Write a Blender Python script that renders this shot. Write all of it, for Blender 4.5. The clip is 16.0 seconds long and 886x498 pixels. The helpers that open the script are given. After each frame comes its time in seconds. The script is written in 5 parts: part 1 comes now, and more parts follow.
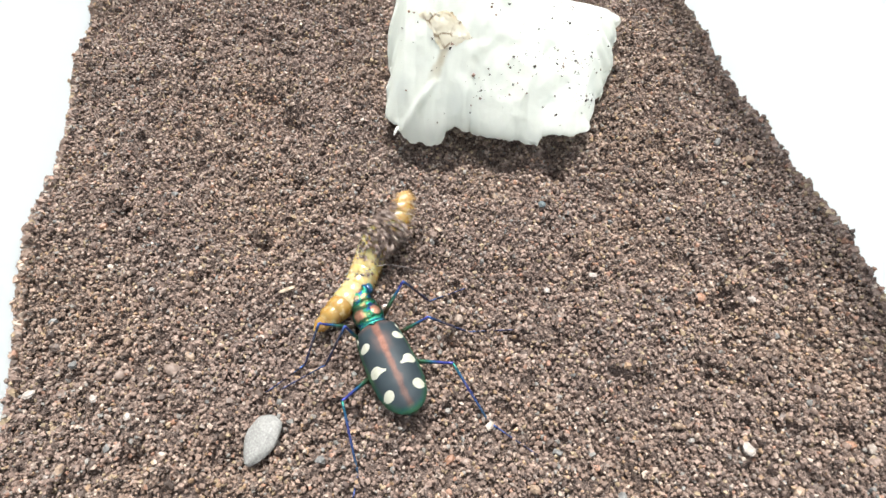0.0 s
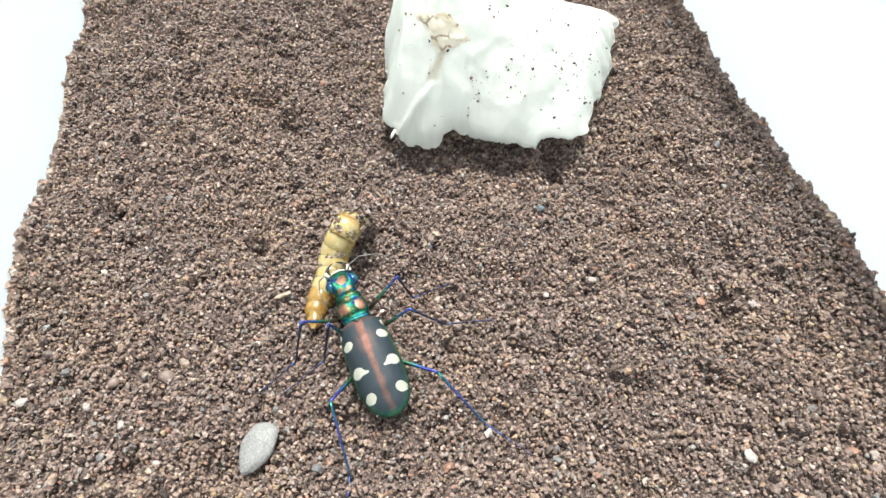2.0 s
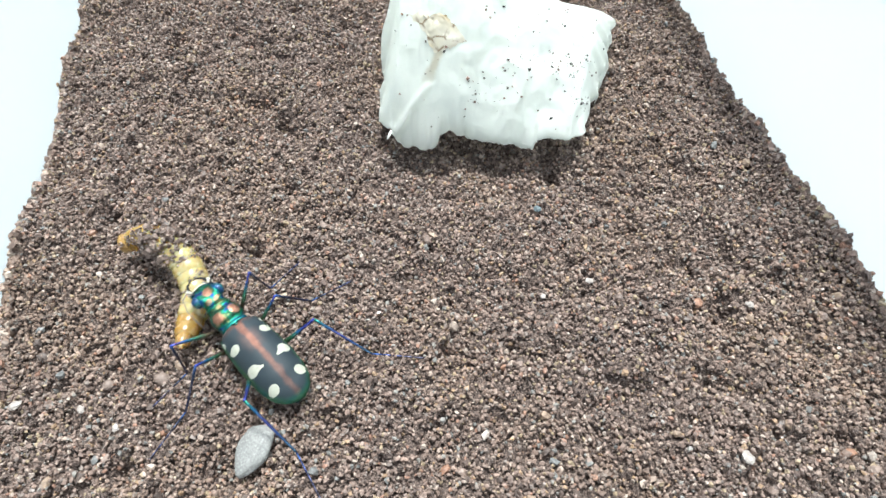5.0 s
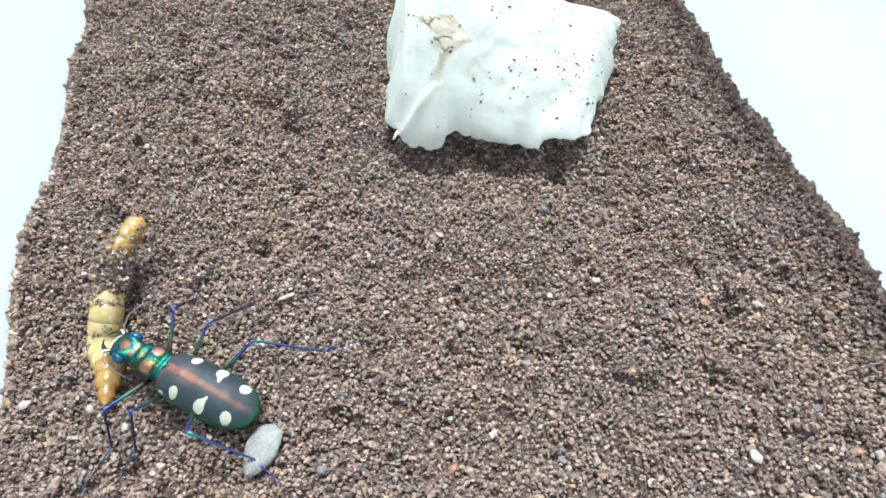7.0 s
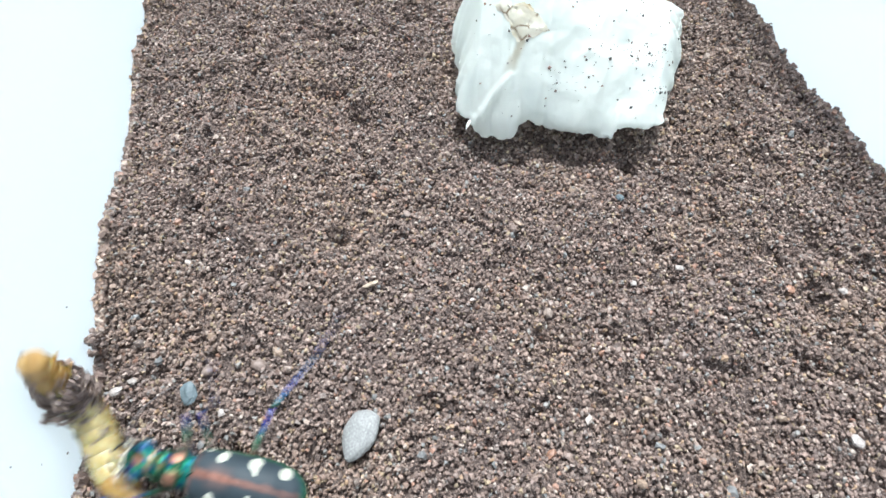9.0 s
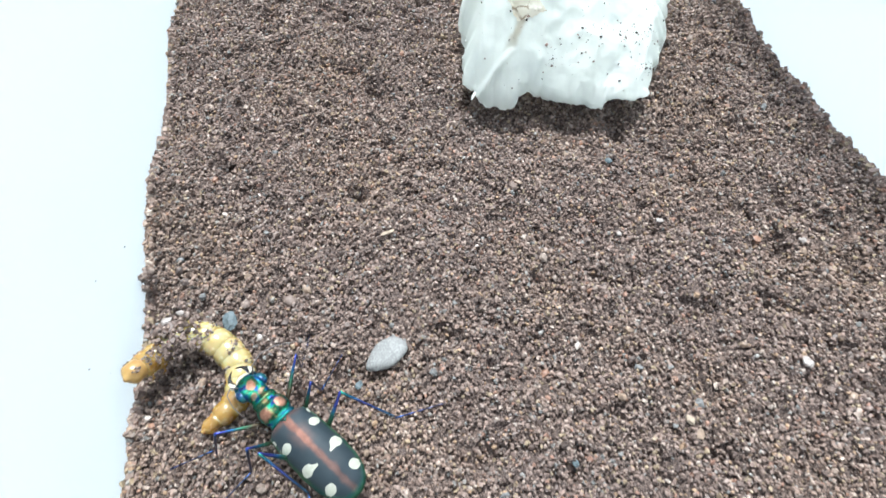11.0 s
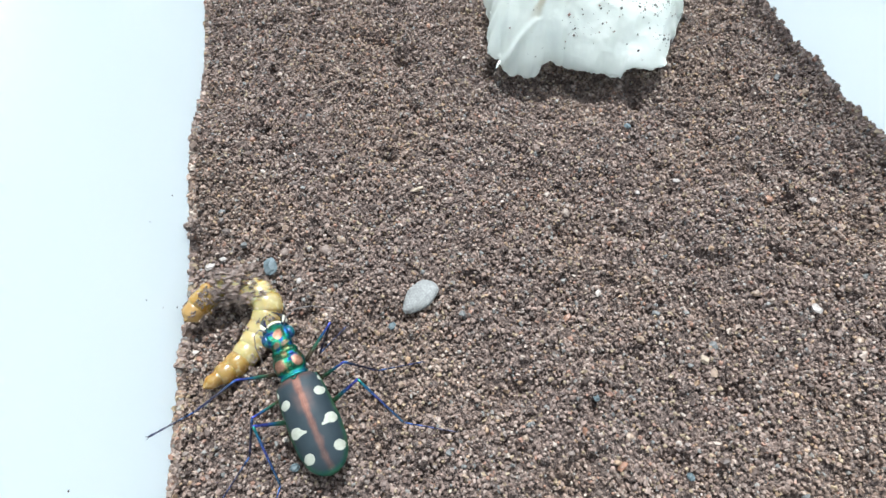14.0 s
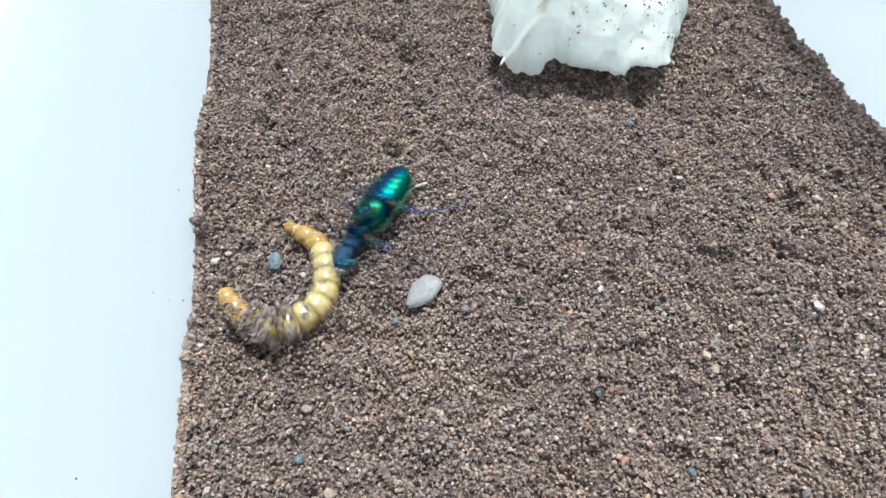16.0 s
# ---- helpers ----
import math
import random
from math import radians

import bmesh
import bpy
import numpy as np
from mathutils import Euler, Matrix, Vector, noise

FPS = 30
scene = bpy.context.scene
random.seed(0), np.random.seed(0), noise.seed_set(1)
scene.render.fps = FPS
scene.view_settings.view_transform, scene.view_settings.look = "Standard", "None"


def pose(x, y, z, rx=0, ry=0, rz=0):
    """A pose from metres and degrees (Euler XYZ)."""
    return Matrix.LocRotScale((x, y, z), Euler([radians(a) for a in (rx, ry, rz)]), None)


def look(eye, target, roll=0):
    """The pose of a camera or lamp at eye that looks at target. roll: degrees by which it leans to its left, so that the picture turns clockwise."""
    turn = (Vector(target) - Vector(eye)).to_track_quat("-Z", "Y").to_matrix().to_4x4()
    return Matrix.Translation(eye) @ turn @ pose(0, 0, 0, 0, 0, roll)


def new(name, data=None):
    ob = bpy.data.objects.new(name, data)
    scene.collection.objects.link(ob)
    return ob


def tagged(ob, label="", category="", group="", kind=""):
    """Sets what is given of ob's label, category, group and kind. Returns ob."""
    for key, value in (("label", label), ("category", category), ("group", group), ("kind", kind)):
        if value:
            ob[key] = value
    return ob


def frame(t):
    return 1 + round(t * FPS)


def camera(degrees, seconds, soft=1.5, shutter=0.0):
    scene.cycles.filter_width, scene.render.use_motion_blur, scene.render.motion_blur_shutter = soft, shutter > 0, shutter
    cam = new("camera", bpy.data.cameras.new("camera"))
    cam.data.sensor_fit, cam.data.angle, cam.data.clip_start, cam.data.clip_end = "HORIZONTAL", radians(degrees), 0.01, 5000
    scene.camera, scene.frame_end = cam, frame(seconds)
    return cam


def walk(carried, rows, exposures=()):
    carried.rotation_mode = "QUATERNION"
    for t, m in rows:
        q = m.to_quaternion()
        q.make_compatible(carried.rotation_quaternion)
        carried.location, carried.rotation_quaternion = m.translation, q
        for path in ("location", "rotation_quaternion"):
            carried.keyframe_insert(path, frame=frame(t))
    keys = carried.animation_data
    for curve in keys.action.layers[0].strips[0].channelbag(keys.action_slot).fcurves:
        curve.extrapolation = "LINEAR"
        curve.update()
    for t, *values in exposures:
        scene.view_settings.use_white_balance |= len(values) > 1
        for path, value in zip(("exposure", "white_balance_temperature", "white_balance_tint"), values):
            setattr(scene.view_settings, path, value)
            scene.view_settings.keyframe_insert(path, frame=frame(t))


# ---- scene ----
cam = camera(73.0, 16.0, soft=1.5, shutter=0.9)
# seconds, eye, tilt from straight down, lean, turn
PATH = [
    (0.0, 0.00240, 0.00038, 0.06012, 33.640, -2.456, 2.931),
    (0.5, 0.00229, 0.00055, 0.06000, 33.653, -2.413, 2.856),
    (1.0, 0.00225, 0.00088, 0.05997, 33.624, -2.253, 2.616),
    (1.5, 0.00232, 0.00111, 0.05984, 33.631, -2.227, 2.470),
    (2.0, 0.00234, 0.00113, 0.05980, 33.688, -2.233, 2.496),
    (2.5, 0.00258, 0.00114, 0.05966, 33.781, -2.215, 2.432),
    (3.0, 0.00258, 0.00131, 0.05974, 33.699, -2.152, 2.328),
    (3.5, 0.00255, 0.00129, 0.05959, 33.785, -2.094, 2.272),
    (4.0, 0.00253, 0.00131, 0.05962, 33.763, -2.043, 2.203),
    (6.5, 0.00245, 0.00130, 0.05964, 33.763, -2.117, 2.217),
    (7.0, 0.00187, 0.00112, 0.05971, 33.830, -2.306, 2.393),
    (7.5, -0.00038, 0.00117, 0.05949, 33.900, -2.275, 2.297),
    (8.0, -0.00233, 0.00143, 0.05908, 33.936, -2.415, 2.450),
    (8.5, -0.00480, 0.00097, 0.05881, 34.091, -2.460, 2.500),
    (9.0, -0.00752, -0.00030, 0.05901, 34.014, -2.506, 2.608),
    (11.5, -0.00829, -0.01280, 0.06396, 33.667, -2.189, 2.723),
    (12.0, -0.00773, -0.01451, 0.06379, 33.674, -2.104, 2.759),
    (12.5, -0.00804, -0.01411, 0.06360, 33.593, -2.103, 2.896),
    (13.0, -0.00957, -0.01577, 0.06361, 33.679, -2.158, 3.164),
    (13.5, -0.01043, -0.01650, 0.06360, 33.699, -2.198, 3.397),
    (14.0, -0.01098, -0.01731, 0.06389, 33.579, -2.345, 3.662),
    (14.5, -0.01087, -0.01768, 0.06391, 33.612, -2.402, 3.830),
    (15.0, -0.01093, -0.01774, 0.06386, 33.597, -2.395, 3.934),
    (15.5, -0.01098, -0.01778, 0.06387, 33.556, -2.462, 4.091),
    (16.0, -0.01105, -0.01795, 0.06400, 33.503, -2.437, 4.161),
]
# seconds, stops, kelvin, tint: the picture cools as it goes on
EXPOSURES = [(0.0, 1.25, 6560, 9), (3.5, 1.22, 6210, 4), (7.0, 1.21, 5890, 3), (9.0, 1.21, 5800, 5), (13.0, 1.09, 5820, 4), (16.0, 0.96, 5790, 4)]
walk(cam, [(t, pose(x, y, z, rx, 0, rz) @ pose(0, 0, 0, 0, 0, lean)) for t, x, y, z, rx, lean, rz in PATH], EXPOSURES)

# ---- light ----
world = bpy.data.worlds.new("world")
scene.world = world
world.use_nodes = True
wn, wl = world.node_tree.nodes, world.node_tree.links
sky = wn.new("ShaderNodeTexSky")
sky.sky_type, sky.sun_disc = "NISHITA", False
sky.sun_elevation, sky.sun_rotation = radians(67), radians(2)
sky.air_density, sky.dust_density, sky.ozone_density = 1.0, 3.0, 1.0
pale = wn.new("ShaderNodeHueSaturation")
pale.inputs["Saturation"].default_value = 0.25
wl.new(sky.outputs[0], pale.inputs["Color"])
wl.new(pale.outputs[0], wn["Background"].inputs["Color"])
wn["Background"].inputs["Strength"].default_value = 0.127

sun = new("sun", bpy.data.lights.new("sun", "SUN"))
sun.data.energy, sun.data.angle, sun.data.color = 2.7, radians(11), (1.0, 0.97, 0.93)
sun.matrix_world = look((0.004, 0.125, 0.30), (0, 0, 0))

MM = 0.001


# ---- material helpers ----
class Nodes:
    """A short way to write a node material."""

    def __init__(self, name):
        self.mat = bpy.data.materials.new(name)
        self.mat.use_nodes = True
        self.tree = self.mat.node_tree
        self.bsdf = self.tree.nodes["Principled BSDF"]

    def node(self, kind, **values):
        n = self.tree.nodes.new("ShaderNode" + kind)
        for key, value in values.items():
            if key in n.inputs:
                n.inputs[key].default_value = value
        return n

    def link(self, a, b):
        self.tree.links.new(a, b)
        return self

    def set(self, **values):
        for key, value in values.items():
            self.bsdf.inputs[key.replace("_", " ")].default_value = value
        return self

    def noise(self, scale, detail=3.0, coords=None, rough=0.5):
        n = self.node("TexNoise", Scale=scale, Detail=detail, Roughness=rough)
        if coords:
            self.link(coords, n.inputs["Vector"])
        return n.outputs["Fac"]

    def ramp(self, source, stops, constant=False):
        r = self.node("ValToRGB")
        if constant:
            r.color_ramp.interpolation = "CONSTANT"
        els = r.color_ramp.elements
        while len(els) < len(stops):
            els.new(0.5)
        for el, (at, col) in zip(els, stops):
            el.position = at
            el.color = (*col, 1) if len(col) == 3 else (col[0], col[0], col[0], 1)
        self.link(source, r.inputs["Fac"])
        return r.outputs["Color"]

    def mix(self, fac, a, b, blend="MIX"):
        m = self.node("Mix")
        m.data_type, m.blend_type = "RGBA", blend
        for value, socket in ((fac, m.inputs[0]), (a, m.inputs[6]), (b, m.inputs[7])):
            if isinstance(value, (int, float)):
                socket.default_value = value
            elif isinstance(value, tuple):
                socket.default_value = (*value, 1)
            else:
                self.link(value, socket)
        return m.outputs[2]

    def math(self, op, a, b=0.0):
        m = self.node("Math")
        m.operation = op
        for value, socket in ((a, m.inputs[0]), (b, m.inputs[1])):
            if isinstance(value, (int, float)):
                socket.default_value = value
            else:
                self.link(value, socket)
        return m.outputs[0]

    def span(self, value, lo, hi):
        m = self.node("MapRange")
        m.interpolation_type = "SMOOTHSTEP"
        m.inputs["From Min"].default_value, m.inputs["From Max"].default_value = lo, hi
        self.link(value, m.inputs["Value"])
        return m.outputs["Result"]

    def bump(self, height, strength, distance):
        b = self.node("Bump", Strength=strength, Distance=distance)
        self.link(height, b.inputs["Height"])
        self.link(b.outputs[0], self.bsdf.inputs["Normal"])
        return self

    def colour(self, socket):
        return self.link(socket, self.bsdf.inputs["Base Color"])

    def rough(self, socket):
        return self.link(socket, self.bsdf.inputs["Roughness"])

    def coords(self, which="Object"):
        return self.node("TexCoord").outputs[which]

    def axes(self):
        s = self.node("SeparateXYZ")
        self.link(self.coords(), s.inputs[0])
        return s.outputs


def grain_material(name):
    n = Nodes(name)
    geo = n.node("NewGeometry")
    rnd = geo.outputs["Random Per Island"]
    col = n.ramp(rnd, [(0.0, (0.075, 0.056, 0.050)), (0.05, (0.13, 0.098, 0.086)), (0.16, (0.185, 0.138, 0.118)), (0.34, (0.235, 0.176, 0.150)), (0.52, (0.285, 0.210, 0.176)),
                       (0.63, (0.215, 0.185, 0.168)), (0.68, (0.27, 0.275, 0.262)), (0.70, (0.325, 0.250, 0.212)), (0.79, (0.34, 0.275, 0.180)), (0.84, (0.315, 0.180, 0.130)),
                       (0.87, (0.17, 0.190, 0.190)), (0.89, (0.36, 0.25, 0.155)), (0.915, (0.41, 0.335, 0.285)), (0.98, (0.48, 0.42, 0.365)), (0.997, (0.60, 0.56, 0.51))], True)
    spot = n.ramp(n.noise(1500, 3, n.coords()), [(0.35, (0.70, 0.68, 0.66)), (0.65, (1.06, 1.03, 1.00))])
    dust = n.ramp(n.noise(55, 3, n.coords()), [(0.36, (0.205, 0.150, 0.136)), (0.5, (0.255, 0.182, 0.148)), (0.64, (0.35, 0.235, 0.150))])
    # a skin of fine dust brings the grains closer in colour
    n.colour(n.mix(1.0, n.mix(0.20, col, dust), spot, "MULTIPLY"))
    n.rough(n.ramp(n.math("FRACT", n.math("MULTIPLY", rnd, 37.0)), [(0.0, (0.36,)), (0.2, (0.55,)), (1.0, (0.85,))]))
    n.bump(n.noise(4000, 2, n.coords()), 0.4, 0.00005)
    return n.mat


def sand_material():
    n = Nodes("darkened sand between the grains")
    c = n.coords()
    fine = n.noise(5200, 3, c, 0.65)
    # darker than the grains: part of the gaps' shade is in this colour
    n.colour(n.ramp(fine, [(0.36, (0.045, 0.033, 0.028)), (0.46, (0.105, 0.076, 0.064)), (0.56, (0.18, 0.133, 0.112)), (0.66, (0.25, 0.187, 0.156))]))
    n.set(Roughness=0.85)
    n.bump(fine, 1.0, 0.0004)
    return n.mat


def plastic_material():
    """Milky plastic that lets daylight through."""
    n = Nodes("milky white plastic")
    c = n.coords()
    n.colour(n.ramp(n.noise(30, 3, c), [(0.3, (0.86, 0.90, 0.905)), (0.7, (0.89, 0.925, 0.93))]))
    n.rough(n.ramp(n.noise(220, 3, c), [(0.3, (0.32,)), (0.7, (0.42,))]))
    milk = n.node("BsdfTranslucent", Color=(0.93, 0.965, 0.97, 1))
    both = n.node("MixShader", Fac=0.68)
    n.link(n.bsdf.outputs[0], both.inputs[1]).link(milk.outputs[0], both.inputs[2])
    n.link(both.outputs[0], n.tree.nodes["Material Output"].inputs["Surface"])
    return n.mat


def table_material():
    n = Nodes("pale table laminate")
    n.colour(n.ramp(n.noise(12, 4, n.coords()), [(0.3, (0.60, 0.58, 0.55)), (0.7, (0.68, 0.66, 0.63))]))
    n.set(Roughness=0.4)
    return n.mat


def smooth(me):
    me.polygons.foreach_set("use_smooth", [True] * len(me.polygons))
    return me


def part(name, bm, material, parent=None, label="", flat=False):
    """Links a bmesh as one mesh object under a thing or a part."""
    me = bpy.data.meshes.new(name)
    bm.to_mesh(me)
    bm.free()
    if not flat:
        smooth(me)
    me.materials.append(material)
    ob = new(name, me)
    ob.parent = parent
    return tagged(ob, label)


# ---- the box and the sand ----
YAW = radians(11.4)
BOX = Matrix.Translation((-0.0008, 0.0400, 0)) @ Matrix.Rotation(YAW, 4, "Z")
HALF_W, BACK, FRONT, WALL_H, WALL_T, DEPTH = 0.0481, 0.112, 0.085, 0.038, 0.0016, 0.016
TO_BOX = BOX.inverted()


# hollows in the sand: x, y, radius, depth in mm
HOLLOWS = ((-24.6, 67.9, 2.2, 1.3), (-20.7, 62.1, 2.6, 1.5), (-51.0, 52.8, 2.5, 1.6), (6.1, 36.5, 1.7, 1.1), (21.2, 48.6, 1.8, 1.0),
           (40.6, 28.7, 2.2, 1.2), (29.8, 37.6, 1.8, 1.0), (9.4, 17.0, 1.6, 0.8), (-37.8, 42.1, 1.8, 0.9), (-22.1, 11.9, 1.8, 1.0),
           (0.2, -3.8, 2.6, 1.9), (3.6, 4.8, 1.8, 1.0), (19.6, 14.1, 2.0, 1.1), (-35.8, 11.2, 2.4, 1.3), (34.0, 40.6, 1.8, 1.0))


# heights of the sand along the two side walls, from the front to the back, in mm
LEFT_BANK = ((-60, -34, -28, -23, -13, -8, -4, 1, 5, 8, 11.5, 15, 19, 24, 28, 35, 41, 47, 51, 55, 61, 80), (0, 0, -0.1, 0.4, -1.5, -0.9, -0.4, 0.5, 1.6, 1.9, 2.3, 1.4, 0.8, 0.1, -0.9, -0.8, 0.3, 0.9, -0.2, -1.4, 0.6, 0))
RIGHT_BANK = ((-60, -20, -14, -10, -6.5, -2, 3, 8, 13, 17, 22, 27, 31, 40, 60), (0, 0.3, 0.8, 1.1, 1.4, 0.8, 0.1, 0.4, 0.4, -0.9, -0.4, 0.2, 0.5, 0.4, 0))


def relief(x, y):
    """The height of the sand at a place, in metres."""
    p = Vector((x, y, 0.0))
    q = TO_BOX @ p
    h = 1.0 * MM * noise.noise(p * 38 + Vector((3.1, 7.7, 0)))
    h += 0.8 * MM * noise.noise(Vector((p.x * 170 + p.y * 90, p.y * 150 - p.x * 60, 1.3)))
    # hummocks a few grains across, with pits between them
    h += 0.85 * MM * noise.noise(p * 310 + Vector((1.0, 6.0, 2.0)))
    h += 0.55 * MM * noise.noise(p * 620)
    pit = noise.noise(p * 230 + Vector((9.0, 2.0, 5.0)))
    h -= 3.4 * MM * max(0.0, pit - 0.22)
    for cx, cy, r, deep in HOLLOWS:
        d = ((x * 1000 - cx) ** 2 + (y * 1000 - cy) ** 2) / (r * r)
        if d < 5:
            h -= 1.6 * deep * MM * math.exp(-d)
    # a hollow before the tissue, banks along the walls
    h -= 2.3 * MM * math.exp(-((x - 0.004) / 0.017) ** 2 - ((y - 0.055) / 0.0065) ** 2)
    side = max(0.0, 1 - (HALF_W - abs(q.x)) / 0.012)
    h *= 1 - 0.75 * side
    bank = np.interp(q.y * 1000, *(LEFT_BANK if q.x < 0 else RIGHT_BANK))
    h += (bank - 0.15 + 0.45 * noise.noise(Vector((q.y * 520, 4.0 if q.x > 0 else 9.0, 0)))) * MM * side * side * (3 - 2 * side)
    return h


def box_slab(name, size, centre, bevel, material, parent=None, label=""):
    bm = bmesh.new()
    bmesh.ops.create_cube(bm, size=1, matrix=Matrix.Translation(centre) @ Matrix.Diagonal((*size, 1)))
    bmesh.ops.bevel(bm, geom=bm.edges[:], offset=bevel, segments=2, affect="EDGES", profile=0.5)
    return part(name, bm, material, parent, label, flat=True)


WALL_SPECKS = ((-9.6, 10.7), (-19.0, 9.4), (-15.7, 1.8), (-39.9, 17.7), (-17.7, 5.4), (-2.0, 6.0))


def build_box():
    plastic = plastic_material()
    tub = new("plastic_box")
    tub.matrix_world = BOX
    tagged(tub, "open white plastic box filled with brown sand", "box")
    mid, length, height = (BACK - FRONT) / 2, BACK + FRONT, WALL_H + DEPTH
    zc = (WALL_H - DEPTH) / 2
    for sx in (-1, 1):
        box_slab("side_wall", (WALL_T, length + 2 * WALL_T, height), (sx * (HALF_W + WALL_T / 2), mid, zc), 0.0004, plastic, tub)
    for y in (BACK + WALL_T / 2, -FRONT - WALL_T / 2):
        box_slab("end_wall", (2 * HALF_W, WALL_T, height), (0, y, zc), 0.0004, plastic, tub)
    box_slab("bottom", (2 * HALF_W, length, WALL_T), (0, mid, -DEPTH + WALL_T / 2), 0.0002, plastic, tub)
    # a folded rim round the top
    for sx in (-1, 1):
        box_slab("rim", (0.004, length + 0.010, 0.0014), (sx * (HALF_W + WALL_T + 0.0012), mid, WALL_H + 0.0007), 0.0005, plastic, tub)
    for y in (BACK + WALL_T + 0.0012, -FRONT - WALL_T - 0.0012):
        box_slab("rim", (2 * HALF_W + 0.0008, 0.004, 0.0014), (0, y, WALL_H + 0.0007), 0.0005, plastic, tub)
    # a few dark specks on the inside of a wall
    rng = np.random.default_rng(3)
    at = np.array([(-HALF_W + 0.00004, y * MM, z * MM) for y, z in WALL_SPECKS])
    specks = new("specks", grains_mesh("specks", at, rng.uniform(0.07, 0.13, len(at)) * MM, rng, sand_material(), "fine"))
    specks.parent = tub
    tagged(specks, "dark specks of sand on the wall", kind="stuff")
    table = box_slab("table_top", (1.4, 0.9, 0.025), (0, 0.05, -DEPTH - 0.0125), 0.002, table_material())
    tagged(table, "pale laminate table top under the box", "table", kind="structure")


def build_sand():
    nx, ny = 190, 380
    xs = np.linspace(-HALF_W + 0.00005, HALF_W - 0.00005, nx)
    ys = np.linspace(-FRONT + 0.00005, BACK - 0.00005, ny)
    verts = []
    for y in ys:
        for x in xs:
            p = BOX @ Vector((x, y, 0))
            verts.append((p.x, p.y, relief(p.x, p.y) - 0.5 * MM))
    faces = [(j * nx + i, j * nx + i + 1, (j + 1) * nx + i + 1, (j + 1) * nx + i) for j in range(ny - 1) for i in range(nx - 1)]
    # the sides and the underside of the filling
    rim = [i for i in range(nx)] + [j * nx + nx - 1 for j in range(1, ny)] + [(ny - 1) * nx + i for i in range(nx - 2, -1, -1)] + [j * nx for j in range(ny - 2, 0, -1)]
    low = {}
    for k in rim:
        low[k] = len(verts)
        verts.append((verts[k][0], verts[k][1], -DEPTH + WALL_T))
    for a, b in zip(rim, rim[1:] + rim[:1]):
        faces.append((b, a, low[a], low[b]))
    faces.append([low[k] for k in reversed(rim)])
    me = bpy.data.meshes.new("ground")
    me.from_pydata(verts, [], faces)
    me.materials.append(sand_material())
    ground = new("ground", smooth(me))
    tagged(ground, "uneven brown sand bed filling the white box", "sand", kind="structure")
    return ground


def ico_points():
    bm = bmesh.new()
    bmesh.ops.create_icosphere(bm, subdivisions=1, radius=1)
    v = np.array([p.co[:] for p in bm.verts], np.float32)
    f = np.array([[q.index for q in g.verts] for g in bm.faces], np.int32)
    bm.free()
    return v, f


def turns(rng, n):
    """n random rotation matrices."""
    q = rng.normal(size=(n, 4))
    q /= np.linalg.norm(q, axis=1)[:, None]
    w, x, y, z = q.T
    return np.stack([1 - 2 * (y * y + z * z), 2 * (x * y - z * w), 2 * (x * z + y * w),
                     2 * (x * y + z * w), 1 - 2 * (x * x + z * z), 2 * (y * z - x * w),
                     2 * (x * z - y * w), 2 * (y * z + x * w), 1 - 2 * (x * x + y * y)], 1).reshape(n, 3, 3).astype(np.float32)


CUBE = ((-0.7, -0.7, -0.7), (0.7, -0.7, -0.7), (0.7, 0.7, -0.7), (-0.7, 0.7, -0.7), (-0.7, -0.7, 0.7), (0.7, -0.7, 0.7), (0.7, 0.7, 0.7), (-0.7, 0.7, 0.7))
CUBE_FACES = ((0, 2, 1), (0, 3, 2), (4, 5, 6), (4, 6, 7), (0, 1, 5), (0, 5, 4), (1, 2, 6), (1, 6, 5), (2, 3, 7), (2, 7, 6), (3, 0, 4), (3, 4, 7))
EIGHT = ((1, 0, 0), (-1, 0, 0), (0, 1, 0), (0, -1, 0), (0, 0, 1), (0, 0, -1))
EIGHT_FACES = ((0, 2, 4), (2, 1, 4), (1, 3, 4), (3, 0, 4), (2, 0, 5), (1, 2, 5), (3, 1, 5), (0, 3, 5))


def grains_mesh(name, places, radii, rng, material, form="round"):
    """Grains at the places, joined into one mesh: round ones, broken blocks, or fine splinters."""
    v, f = ico_points()
    if form != "round":
        v = np.array(CUBE if form == "block" else EIGHT, np.float32)
        f = np.array(CUBE_FACES if form == "block" else EIGHT_FACES, np.int32)
    n, m = len(places), len(v)
    shape = v[None] + rng.uniform(-0.36, 0.36, (n, m, 3))
    shape *= rng.uniform(0.66, 1.2, (n, 1, 3))
    shape = np.einsum("nij,nkj->nki", turns(rng, n), shape) * radii[:, None, None] + places[:, None, :]
    me = bpy.data.meshes.new(name)
    me.vertices.add(n * m)
    me.vertices.foreach_set("co", shape.astype(np.float32).ravel())
    faces = (f[None] + m * np.arange(n)[:, None, None]).reshape(-1, 3)
    me.loops.add(len(faces) * 3)
    me.loops.foreach_set("vertex_index", faces.astype(np.int32).ravel())
    me.polygons.add(len(faces))
    me.polygons.foreach_set("loop_start", np.arange(0, len(faces) * 3, 3, dtype=np.int32))
    me.polygons.foreach_set("use_smooth", np.zeros(len(faces), bool))
    me.update(calc_edges=True)
    me.materials.append(material)
    return me


def relief_grid():
    """The relief on a fine grid in the box's own axes, to place many grains fast."""
    step = 0.0005
    xs = np.arange(-HALF_W, HALF_W + step, step)
    ys = np.arange(-FRONT, BACK + step, step)
    z = np.zeros((len(ys), len(xs)))
    for j, y in enumerate(ys):
        for i, x in enumerate(xs):
            p = BOX @ Vector((x, y, 0))
            z[j, i] = relief(p.x, p.y)
    return step, z


